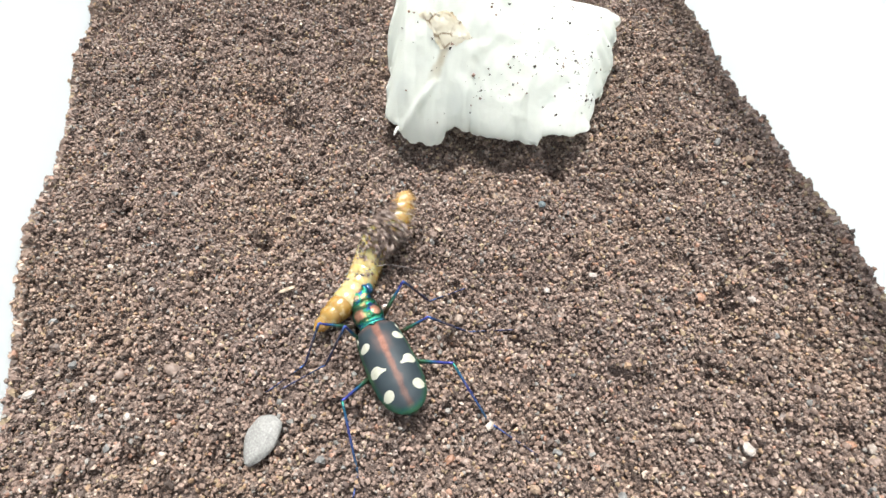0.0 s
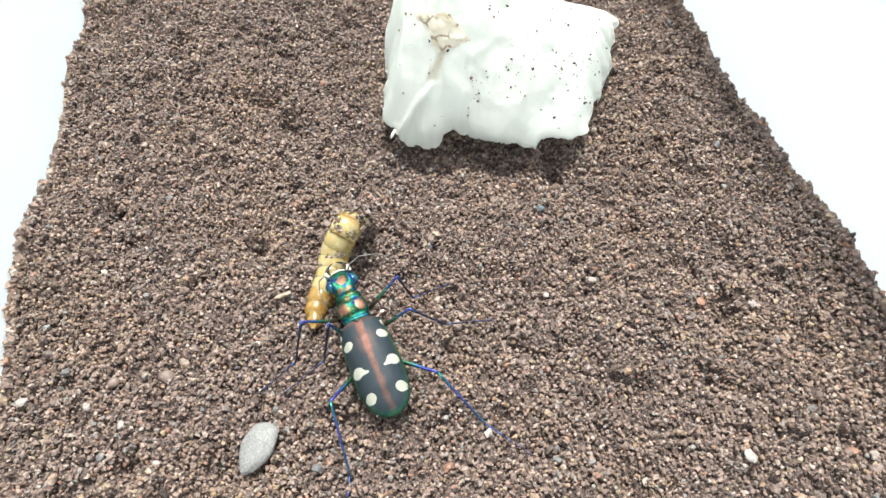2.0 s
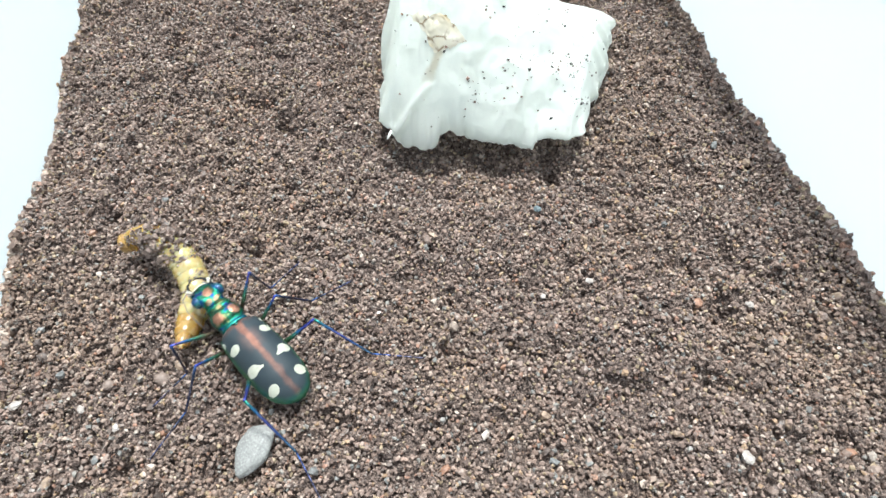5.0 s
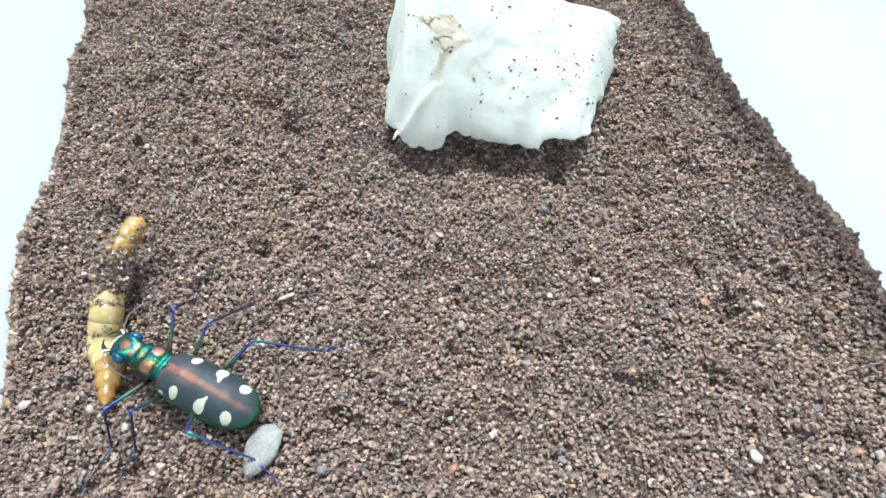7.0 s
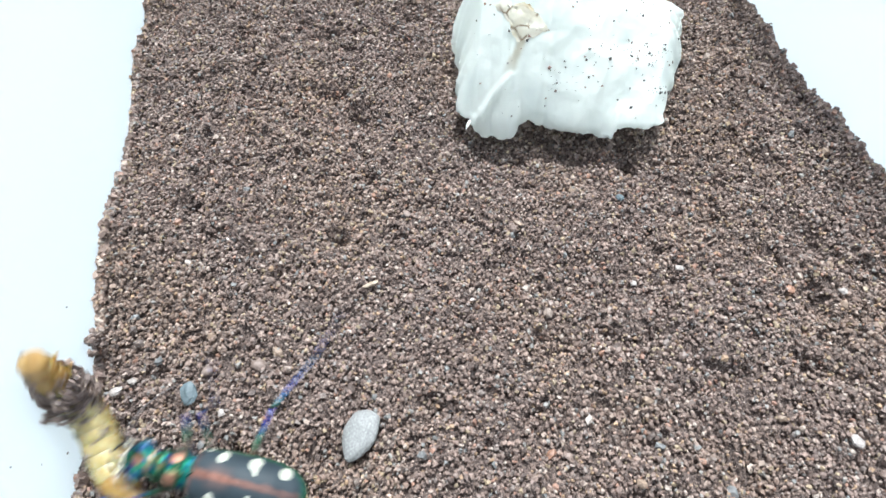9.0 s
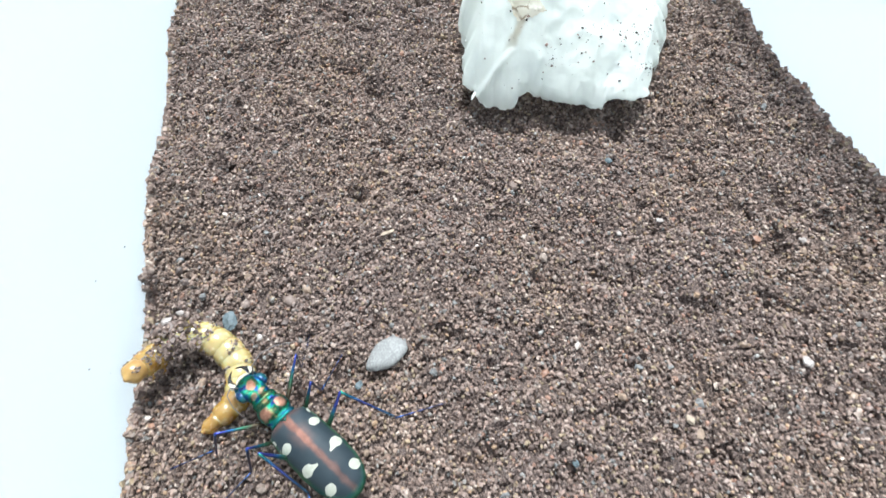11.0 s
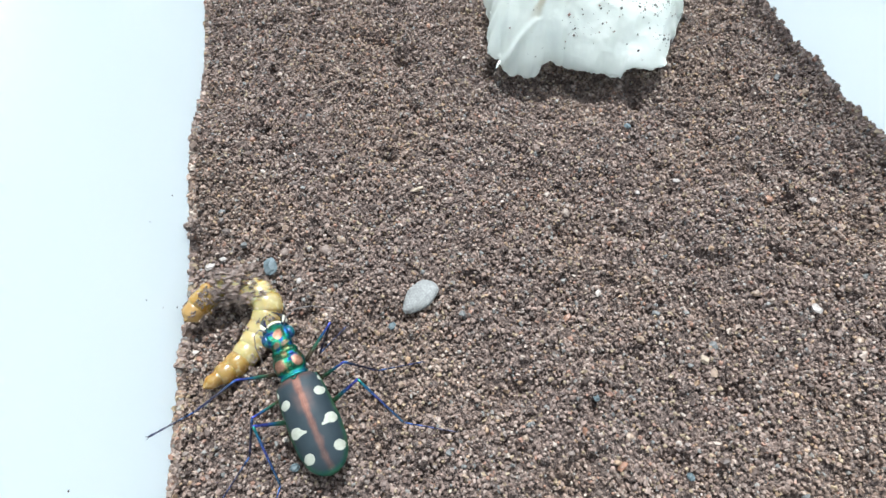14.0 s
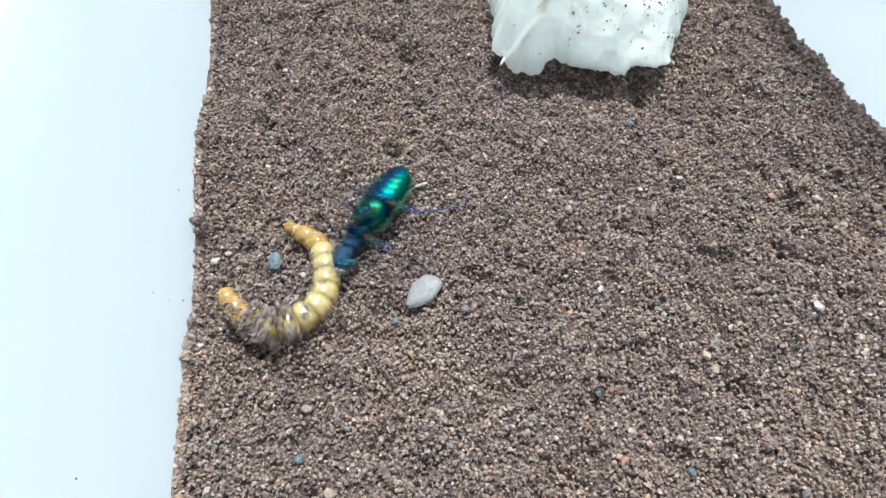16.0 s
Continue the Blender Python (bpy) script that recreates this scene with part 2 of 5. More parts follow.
def build_grains(ground):
    rng = np.random.default_rng(5)
    step, z = relief_grid()
    mats = grain_material("sand grains")
    damp = sand_material()

    def scatter(n, lo, hi, y0, y1, sink):
        x = rng.uniform(-HALF_W + 0.0003, HALF_W - 0.0003, n)
        y = rng.uniform(y0, y1, n)
        i, j = (x + HALF_W) / step, (y + FRONT) / step
        zz = z[np.clip(j.round().astype(int), 0, z.shape[0] - 1), np.clip(i.round().astype(int), 0, z.shape[1] - 1)]
        r = lo + (hi - lo) * rng.beta(1.5, 3.5, n)
        zz = zz + r * rng.uniform(-sink, 0.7, n) + 0.00016 * rng.normal(size=n)
        m = np.array(BOX)[:3]
        return np.stack([x, y, zz, np.ones(n)], 1) @ m.T, r

    # damp crumbs: grains that stick together in lumps, with dark gaps between them
    lumps = 6500
    centre, lump_r = scatter(lumps, 0.28 * MM, 0.72 * MM, -0.054, 0.060, 0.9)

    def on_lumps(n, lo, hi):
        k = rng.choice(lumps, n, p=lump_r ** 2 / (lump_r ** 2).sum())
        a, h = rng.uniform(0, 2 * math.pi, n), rng.uniform(-0.1, 1.0, n)
        w = np.sqrt(1 - h * h)
        away = np.stack([w * np.cos(a), w * np.sin(a), h], 1)
        at = centre[k] + away * (lump_r[k] * rng.uniform(0.80, 1.08, n))[:, None]
        r = lo + (hi - lo) * rng.beta(1.6, 3.5, n)
        local = (at - np.array(BOX)[:3, 3]) @ np.array(BOX)[:3, :3]
        keep = np.abs(local[:, 0]) < HALF_W - r
        return at[keep], r[keep]

    inside = np.abs((centre - np.array(BOX)[:3, 3]) @ np.array(BOX)[:3, 0]) < HALF_W - lump_r
    bed, r1 = scatter(98000, 0.11 * MM, 0.38 * MM, -0.054, 0.062, 0.9)
    stuck, r7 = on_lumps(24000, 0.10 * MM, 0.33 * MM)
    far, r3 = scatter(6000, 0.25 * MM, 0.6 * MM, 0.062, BACK - 0.0004, 0.6)
    near, r6 = scatter(3500, 0.25 * MM, 0.6 * MM, -FRONT + 0.0004, -0.054, 0.6)
    fine, r4 = scatter(18000, 0.05 * MM, 0.15 * MM, -0.054, 0.062, 0.3)
    # grains that cling along the two side walls
    n = 9000
    side = rng.choice([-1.0, 1.0], n)
    y = rng.uniform(-0.054, 0.070, n)
    x = side * (HALF_W - rng.uniform(0.0001, 0.0009, n))
    r5 = rng.uniform(0.14, 0.42, n) * MM
    up = z[np.clip(((y + FRONT) / step).round().astype(int), 0, z.shape[0] - 1), np.clip(((x + HALF_W) / step).round().astype(int), 0, z.shape[1] - 1)]
    up = up + 0.45 * MM * rng.random(n) * np.clip(np.sin(y * 2300 + side) + np.sin(y * 3700 + 2 * side) + np.sin(y * 1310), 0, 2)
    edge = np.stack([side * np.minimum(abs(x), HALF_W - 0.8 * r5), y, up + rng.uniform(-0.35, 0.5, n) * MM, np.ones(n)], 1) @ np.array(BOX)[:3].T
    for name, at, r, form, label in (("sand_grains", np.concatenate([stuck, far, near, edge]), np.concatenate([r7, r3, r6, r5]), "block", "loose angular sand grains in browns, tans and white"),
                                     ("round_grains", bed, r1, "round", "worn rounded sand grains in browns and greys"),
                                     ("sand_crumbs", centre[inside], 0.80 * lump_r[inside], "round", "damp crumbs of clotted sand"),
                                     ("fine_sand", fine, r4, "fine", "fine sand between the coarse grains")):
        ob = new(name, grains_mesh(name, at, r, rng, damp if name == "sand_crumbs" else mats, form))
        ob.parent = ground
        tagged(ob, label, kind="stuff")


# ---- shapes ----
def ring_points(n, w, up, down, power=2.0):
    """A rounded ring in x and z: half width w, up above and down below the middle."""
    pts = []
    for k in range(n):
        a = 2 * math.pi * k / n
        c, s = math.cos(a), math.sin(a)
        x = w * math.copysign(abs(c) ** (2 / power), c)
        z = (up if s > 0 else down) * math.copysign(abs(s) ** (2 / power), s)
        pts.append((x, z))
    return pts


def loft(sections, n=20, power=2.0, unit=MM):
    """A closed body through sections of (y, z, half width, up, down)."""
    bm = bmesh.new()
    rings = []
    for y, z, w, up, down in sections:
        rings.append([bm.verts.new((x * unit, y * unit, (z + dz) * unit)) for x, dz in ring_points(n, w, up, down, power)])
    for a, b in zip(rings, rings[1:]):
        for k in range(n):
            bm.faces.new((a[k], a[(k + 1) % n], b[(k + 1) % n], b[k]))
    bm.faces.new(rings[0][::-1])
    bm.faces.new(rings[-1])
    bmesh.ops.recalc_face_normals(bm, faces=bm.faces[:])
    return bm


def tube(points, radii, n=8, bm=None, unit=MM):
    """A round tube through the points, with a radius for each."""
    bm = bm or bmesh.new()
    pts = [Vector(p) for p in points]
    rings = []
    for i, p in enumerate(pts):
        d = (pts[min(i + 1, len(pts) - 1)] - pts[max(i - 1, 0)]).normalized()
        side = d.cross(Vector((0, 0, 1)))
        if side.length < 0.05:
            side = d.cross(Vector((1, 0, 0)))
        side.normalize()
        up = side.cross(d)
        ring = []
        for k in range(n):
            a = 2 * math.pi * k / n
            ring.append(bm.verts.new((p + radii[i] * (math.cos(a) * side + math.sin(a) * up)) * unit))
        rings.append(ring)
    for a, b in zip(rings, rings[1:]):
        for k in range(n):
            bm.faces.new((a[k], a[(k + 1) % n], b[(k + 1) % n], b[k]))
    bm.faces.new(rings[0][::-1])
    bm.faces.new(rings[-1])
    return bm


def ball(centre, size, sub=3, unit=MM):
    bm = bmesh.new()
    bmesh.ops.create_icosphere(bm, subdivisions=sub, radius=1, matrix=Matrix.Translation(Vector(centre) * unit) @ Matrix.Diagonal((size[0] * unit, size[1] * unit, size[2] * unit, 1)))
    return bm


def stone_bm(size, seed, sub=3, rough=0.12, point=0.0):
    """A worn stone; point narrows it towards -y."""
    bm = bmesh.new()
    bmesh.ops.create_icosphere(bm, subdivisions=sub, radius=1)
    off = Vector((seed * 3.7, seed * 1.9, seed * 5.3))
    for v in bm.verts:
        p = v.co.copy()
        k = 1 + rough * noise.noise(p * 1.3 + off) + 0.4 * rough * noise.noise(p * 3.1 + off)
        narrow = 1 - point * max(0.0, -p.y) ** 1.2 + 1.5 * point * max(0.0, p.y) ** 4
        v.co = Vector((p.x * size[0] * narrow, p.y * size[1], p.z * size[2])) * k * MM
    return bm


# ---- materials of the animals ----
def metal(name, stops, scale, rough=0.28, bump=0.3, metallic=0.95):
    """Iridescent chitin: a patchy metallic colour with fine pits."""
    n = Nodes(name)
    c = n.coords()
    n.colour(n.ramp(n.noise(scale, 2.5, c), stops))
    n.rough(n.ramp(n.noise(scale * 3, 2, c), [(0.3, (rough * 0.8,)), (0.7, (rough * 1.35,))]))
    n.set(Metallic=metallic)
    n.bump(n.noise(9000, 2, c), bump, 0.00003)
    return n.mat


def elytra_material():
    n = Nodes("velvet black elytra with a copper seam")
    ax = n.axes()
    c = n.coords()
    side = n.math("ABSOLUTE", ax[0])
    wobble = n.math("MULTIPLY", n.math("SUBTRACT", n.noise(700, 3, c), 0.5), 0.0009)
    d = n.math("ADD", side, wobble)
    y = n.math("ADD", ax[1], wobble)
    seam = n.math("MULTIPLY", n.math("SUBTRACT", 1.0, n.span(d, 0.0001, 0.00052)), n.math("ADD", 0.45, n.math("MULTIPLY", n.span(y, -0.0045, 0.0015), 0.45)))
    # the seam widens to a smear at a third of its length, and to a band along the front edge
    smear = n.math("MULTIPLY", n.math("SUBTRACT", 1.0, n.span(d, 0.0002, 0.0014)),
                   n.math("SUBTRACT", 1.0, n.span(n.math("ABSOLUTE", n.math("SUBTRACT", y, 0.0017)), 0.0002, 0.0017)))
    front = n.math("MULTIPLY", n.span(y, 0.0036, 0.0044), n.math("SUBTRACT", 1.0, n.span(d, 0.0012, 0.0024)))
    copper = n.math("MINIMUM", n.math("ADD", n.math("ADD", seam, n.math("MULTIPLY", smear, 0.38)), n.math("MULTIPLY", front, 0.4)), 1.0)
    tip = n.math("SUBTRACT", 1.0, n.span(y, -0.0060, -0.0052))
    edge = n.span(ax[2], 0.0035, 0.0028)
    green = n.math("MINIMUM", n.math("ADD", n.math("MULTIPLY", tip, 0.7), n.math("MULTIPLY", edge, 0.9)), 1.0)
    velvet = n.ramp(n.noise(420, 3, c), [(0.3, (0.012, 0.021, 0.027)), (0.7, (0.020, 0.031, 0.038))])
    col = n.mix(copper, velvet, n.ramp(n.noise(900, 2, c), [(0.3, (0.115, 0.050, 0.036)), (0.7, (0.20, 0.095, 0.068))]))
    col = n.mix(green, col, n.ramp(n.noise(800, 2, c), [(0.3, (0.015, 0.085, 0.075)), (0.7, (0.07, 0.15, 0.06))]))
    n.colour(col)
    n.link(n.math("MULTIPLY", n.math("MAXIMUM", n.math("MULTIPLY", copper, 0.5), green), 0.85), n.bsdf.inputs["Metallic"])
    n.set(Roughness=0.58, Specular_IOR_Level=0.35)
    n.bump(n.noise(11000, 2, c), 0.35, 0.00003)
    return n.mat


def collar_material():
    """The neck shield and head: green grooves, copper bosses, turquoise hind band, blue round the eyes."""
    n = Nodes("green and copper chitin")
    c = n.coords()
    x, y, z = n.axes()
    shift = n.math("MULTIPLY", n.math("SUBTRACT", n.noise(1300, 2, c), 0.5), 0.0007)
    side = n.math("ABSOLUTE", n.math("ADD", x, shift))
    y = n.math("ADD", y, shift)

    def patch(cx, cy, rx, ry):
        u = n.math("DIVIDE", n.math("SUBTRACT", side, cx * MM), rx * MM)
        v = n.math("DIVIDE", n.math("SUBTRACT", y, cy * MM), ry * MM)
        d = n.math("SQRT", n.math("ADD", n.math("MULTIPLY", u, u), n.math("MULTIPLY", v, v)))
        return n.math("SUBTRACT", 1.0, n.span(d, 0.62, 1.05))

    base = n.ramp(n.noise(1150, 2, c), [(0.28, (0.006, 0.010, 0.02)), (0.36, (0.012, 0.035, 0.15)), (0.43, (0.006, 0.075, 0.09)), (0.50, (0.010, 0.115, 0.055)), (0.58, (0.008, 0.03, 0.02)), (0.64, (0.05, 0.09, 0.035)), (0.72, (0.13, 0.075, 0.04))])
    hind = n.math("SUBTRACT", 1.0, n.span(y, 0.00490, 0.00525))
    col = n.mix(n.math("MULTIPLY", hind, 0.6), base, (0.01, 0.10, 0.10))
    eyes = n.math("MULTIPLY", n.span(side, 0.0007, 0.0011), n.span(y, 0.0083, 0.0088))
    col = n.mix(n.math("MULTIPLY", eyes, 0.7), col, n.ramp(n.noise(1500, 1, c), [(0.42, (0.015, 0.06, 0.30)), (0.56, (0.01, 0.22, 0.20))]))
    copper = n.math("MAXIMUM", patch(0.95, 6.05, 0.66, 0.74), n.math("MAXIMUM", patch(0.0, 9.35, 0.52, 0.66), n.math("MULTIPLY", patch(0.45, 8.3, 0.45, 0.28), 0.6)))
    col = n.mix(n.math("MULTIPLY", copper, n.span(z, 0.0028, 0.0034)), col, n.ramp(n.noise(2200, 2, c), [(0.35, (0.17, 0.080, 0.052)), (0.65, (0.26, 0.135, 0.090))]))
    # the underside is blue-black
    n.colour(n.mix(n.span(z, 0.0030, 0.0023), col, (0.006, 0.022, 0.045)))
    n.set(Metallic=0.85)
    n.rough(n.ramp(n.noise(2500, 2, c), [(0.3, (0.34,)), (0.7, (0.50,))]))
    n.bump(n.noise(5500, 3, c, 0.6), 0.7, 0.00006)
    return n.mat


def leg_material(name, stops, rough):
    """Chitin that changes colour along a leg joint, in mm from its upper end."""
    n = Nodes(name)
    c = n.coords()
    ax = n.axes()
    along_leg = n.math("ADD", n.math("MULTIPLY", ax[1], 1000.0 / 6.5), n.math("MULTIPLY", n.math("SUBTRACT", n.noise(650, 2, c), 0.5), 0.28))
    n.colour(n.ramp(along_leg, [(at / 6.5, col) for at, col in stops]))
    n.set(Metallic=0.85, Roughness=rough)
    n.bump(n.noise(6000, 2, c), 0.4, 0.00003)
    return n.mat


def plain(name, a, b, scale, rough, bump=0.0, sub=0.0, **more):
    n = Nodes(name)
    c = n.coords()
    n.colour(n.ramp(n.noise(scale, 4, c), [(0.3, a), (0.7, b)]))
    n.set(Roughness=rough, **more)
    if sub:
        n.set(Subsurface_Weight=sub, Subsurface_Radius=(1.0, 0.6, 0.3), Subsurface_Scale=0.0008)
    if bump:
        n.bump(n.noise(scale * 6, 3, c), bump, 0.00006)
    return n.mat


def larva_material(name, dark, mid, pale):
    """Wet translucent skin: each ring paler towards its top with whitish patches, ochre joints, deeper flanks."""
    n = Nodes(name)
    c = n.coords()
    ax = n.axes()
    wave = n.math("MULTIPLY", n.math("SUBTRACT", n.noise(700, 2, c), 0.5), 0.0007)
    band = n.math("ADD", ax[1], wave)
    rim = n.math("MAXIMUM", n.span(band, 0.00055, 0.00095), n.span(band, -0.0007, -0.00105))
    body = n.ramp(n.noise(420, 3, c), [(0.36, mid), (0.68, pale)])
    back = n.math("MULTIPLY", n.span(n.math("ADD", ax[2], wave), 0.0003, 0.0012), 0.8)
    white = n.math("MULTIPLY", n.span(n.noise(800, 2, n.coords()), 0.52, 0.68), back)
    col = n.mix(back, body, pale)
    col = n.mix(n.math("MULTIPLY", white, 0.6), col, (0.60, 0.54, 0.36))
    n.colour(n.mix(n.math("MULTIPLY", rim, 0.55), col, dark))
    n.rough(n.ramp(n.noise(1500, 2, c), [(0.3, (0.16,)), (0.7, (0.32,))]))
    n.set(Subsurface_Weight=0.8, Subsurface_Radius=(1.0, 0.62, 0.24), Subsurface_Scale=0.0012)
    n.bump(n.noise(1700, 3, c), 0.35, 0.0001)
    return n.mat


# ---- the tiger beetle ----
def wing_width(y):
    ys = (-6.0, -5.8, -5.3, -4.4, -3.0, -1.0, 1.2, 2.8, 3.7, 4.2, 4.45)
    ws = (0.40, 0.94, 1.60, 2.18, 2.55, 2.69, 2.61, 2.48, 2.36, 2.20, 1.80)
    return float(np.interp(y, ys, ws))


def wing_top(y):
    return float(np.interp(y, (-6.0, -5.0, -3.0, 0.0, 2.8, 3.9, 4.45), (2.9, 3.65, 4.35, 4.7, 4.55, 4.3, 4.0)))


def wing_edge(y):
    return float(np.interp(y, (-6.0, -4.0, 0.0, 4.45), (2.75, 2.45, 2.3, 2.7)))


def wing_z(x, y):
    """The height of the wing case over a place, in mm."""
    w = wing_width(y)
    k = max(0.0, 1 - (abs(x) / w) ** 2.3)
    return wing_edge(y) + (wing_top(y) - wing_edge(y)) * k ** 0.62 - 0.006 * math.exp(-(abs(x) / 0.06) ** 2)


def build_elytron(sx, material, ivory, parent):
    bm = bmesh.new()
    nu, nv = 13, 34
    top, low = [], []
    for j in range(nv):
        y = 4.45 - 10.45 * (j / (nv - 1)) ** 1.0
        w = wing_width(y)
        a, b = [], []
        for i in range(nu):
            u = math.sin(0.5 * math.pi * i / (nu - 1))
            x = 0.002 + (w - 0.002) * u
            a.append(bm.verts.new((sx * x * MM, y * MM, wing_z(x, y) * MM)))
            b.append(bm.verts.new((sx * (0.002 + (w - 0.14) * u) * MM, y * MM, (wing_z(x, y) - 0.16) * MM)))
        top.append(a)
        low.append(b)
    for j in range(nv - 1):
        for i in range(nu - 1):
            bm.faces.new((top[j][i], top[j + 1][i], top[j + 1][i + 1], top[j][i + 1]))
            bm.faces.new((low[j][i], low[j][i + 1], low[j + 1][i + 1], low[j + 1][i]))
        bm.faces.new((top[j][0], low[j][0], low[j + 1][0], top[j + 1][0]))
        bm.faces.new((top[j][-1], top[j + 1][-1], low[j + 1][-1], low[j][-1]))
    for i in range(nu - 1):
        bm.faces.new((top[0][i], top[0][i + 1], low[0][i + 1], low[0][i]))
        bm.faces.new((top[-1][i], low[-1][i], low[-1][i + 1], top[-1][i + 1]))
    bmesh.ops.recalc_face_normals(bm, faces=bm.faces[:])
    for j in range(nv - 1):
        bm.edges.get((top[j][0], top[j + 1][0])).smooth = False
    wing = part("wing_case", bm, material, parent, "dull blue-black wing case with a copper seam")
    # cream spots: centre, half sizes, a tail towards the seam
    for cx, cy, rx, ry, tail in ((2.28, 3.45, 0.20, 0.32, 0.0), (1.82, 2.0, 0.53, 0.47, 0.0), (1.86, -1.0, 0.58, 0.55, 0.95), (1.60, -3.80, 0.56, 0.53, 0.0)):
        bm = bmesh.new()
        rings, n = [], 30
        mid = bm.verts.new((sx * cx * MM, cy * MM, (wing_z(cx, cy) + 0.022) * MM))
        for r in (0.35, 0.7, 1.0):
            ring = []
            for k in range(n):
                a = 2 * math.pi * k / n
                g = 1 + 0.10 * noise.noise(Vector((math.cos(a) * 1.6, math.sin(a) * 1.6, cy)))
                x = cx + r * rx * g * math.cos(a)
                y = cy + r * ry * g * math.sin(a)
                if tail:
                    # a short blunt tail towards the seam, a little to the back
                    reach = r * tail * rx * math.exp(-((a - 3.55) / 0.40) ** 4)
                    x += reach * math.cos(3.45)
                    y += reach * math.sin(3.45)
                x = min(x, wing_width(y) - 0.10)
                ring.append(bm.verts.new((sx * x * MM, y * MM, (wing_z(x, y) + (0.022 if r < 0.9 else 0.004)) * MM)))
            rings.append(ring)
        for k in range(n):
            bm.faces.new((mid, rings[0][k], rings[0][(k + 1) % n]))
            for p, q in zip(rings, rings[1:]):
                bm.faces.new((p[k], q[k], q[(k + 1) % n], p[(k + 1) % n]))
        bmesh.ops.recalc_face_normals(bm, faces=bm.faces[:])
        if sum(f.normal.z for f in bm.faces) < 0:
            bmesh.ops.reverse_faces(bm, faces=bm.faces[:])
        part("spot", bm, ivory, wing, "cream spot")


# hip in the body's axes, lengths of femur, tibia and tarsus, pole of the knee (outward, forward, up)
LEGS = {
    "front": ((1.15, 5.9, 1.5), (5.3, 4.8, 4.6), (0.45, 0.30, 1.0), 0.26),
    "middle": ((1.35, 3.6, 1.1), (5.0, 5.1, 5.1), (0.3, 0.15, 1.0), 0.26),
    "hind": ((1.30, 0.6, 1.05), (6.0, 7.0, 5.5), (0.5, 0.55, 1.0), 0.30),
}


def rigid_leg(name, lengths, thick, materials, parent):
    """Femur with tibia and tarsus under it; each lies along +y from its own joint."""
    femur_l, tibia_l, tarsus_l = lengths
    shank, blue, toe, hair = materials
    femur = part(name + "_leg", tube([(0, -0.35, 0), (0, 0, 0), (0, femur_l * 0.25, 0), (0, femur_l * 0.6, 0), (0, femur_l * 0.9, 0), (0, femur_l, 0), (0, femur_l + 0.06, 0)],
                                     [0.12, thick * 0.85, thick, thick * 0.72, thick * 0.5, thick * 0.55, 0.05]), shank, parent, "metallic green and violet leg")
    rng = random.Random(len(name) + 7)
    bm = bmesh.new()
    for k in range(22):
        y, a = femur_l * rng.uniform(0.12, 0.92), rng.uniform(0, 6.28)
        u, v = math.cos(a), math.sin(a)
        tube([(thick * 0.6 * u, y, thick * 0.6 * v), ((thick + 0.26) * u, y + 0.22, (thick + 0.26) * v)], [0.022, 0.008], 3, bm)
    part("bristles", bm, hair, femur, "short pale bristles")
    bm = tube([(0, 0, 0), (0, tibia_l * 0.1, 0), (0, tibia_l * 0.6, 0), (0, tibia_l * 0.95, 0), (0, tibia_l, 0)], [0.15, 0.155, 0.125, 0.13, 0.10])
    rng = random.Random(len(name))
    for k in range(12):
        y = tibia_l * (0.15 + 0.8 * k / 12)
        a = rng.uniform(0, 6.28)
        tube([(0.09 * math.cos(a), y, 0.09 * math.sin(a)), (0.42 * math.cos(a), y + 0.35, 0.42 * math.sin(a))], [0.018, 0.006], 4, bm)
    for sx in (-1, 1):
        tube([(0, tibia_l * 0.97, 0), (sx * 0.12, tibia_l + 0.45, -0.08)], [0.035, 0.008], 5, bm)
    tibia = part("tibia", bm, blue, femur)
    bm = bmesh.new()
    step = tarsus_l / 5
    for k in range(5):
        tube([(0, k * step, 0), (0, k * step + step * 0.75, 0), (0, (k + 1) * step, 0)], [0.08, 0.11, 0.07], 6, bm)
    for sx in (-1, 1):
        tube([(0, tarsus_l, 0), (sx * 0.16, tarsus_l + 0.22, 0), (sx * 0.2, tarsus_l + 0.34, -0.12)], [0.035, 0.025, 0.006], 5, bm)
    tarsus = part("tarsus", bm, toe, femur)
    return femur, tibia, tarsus


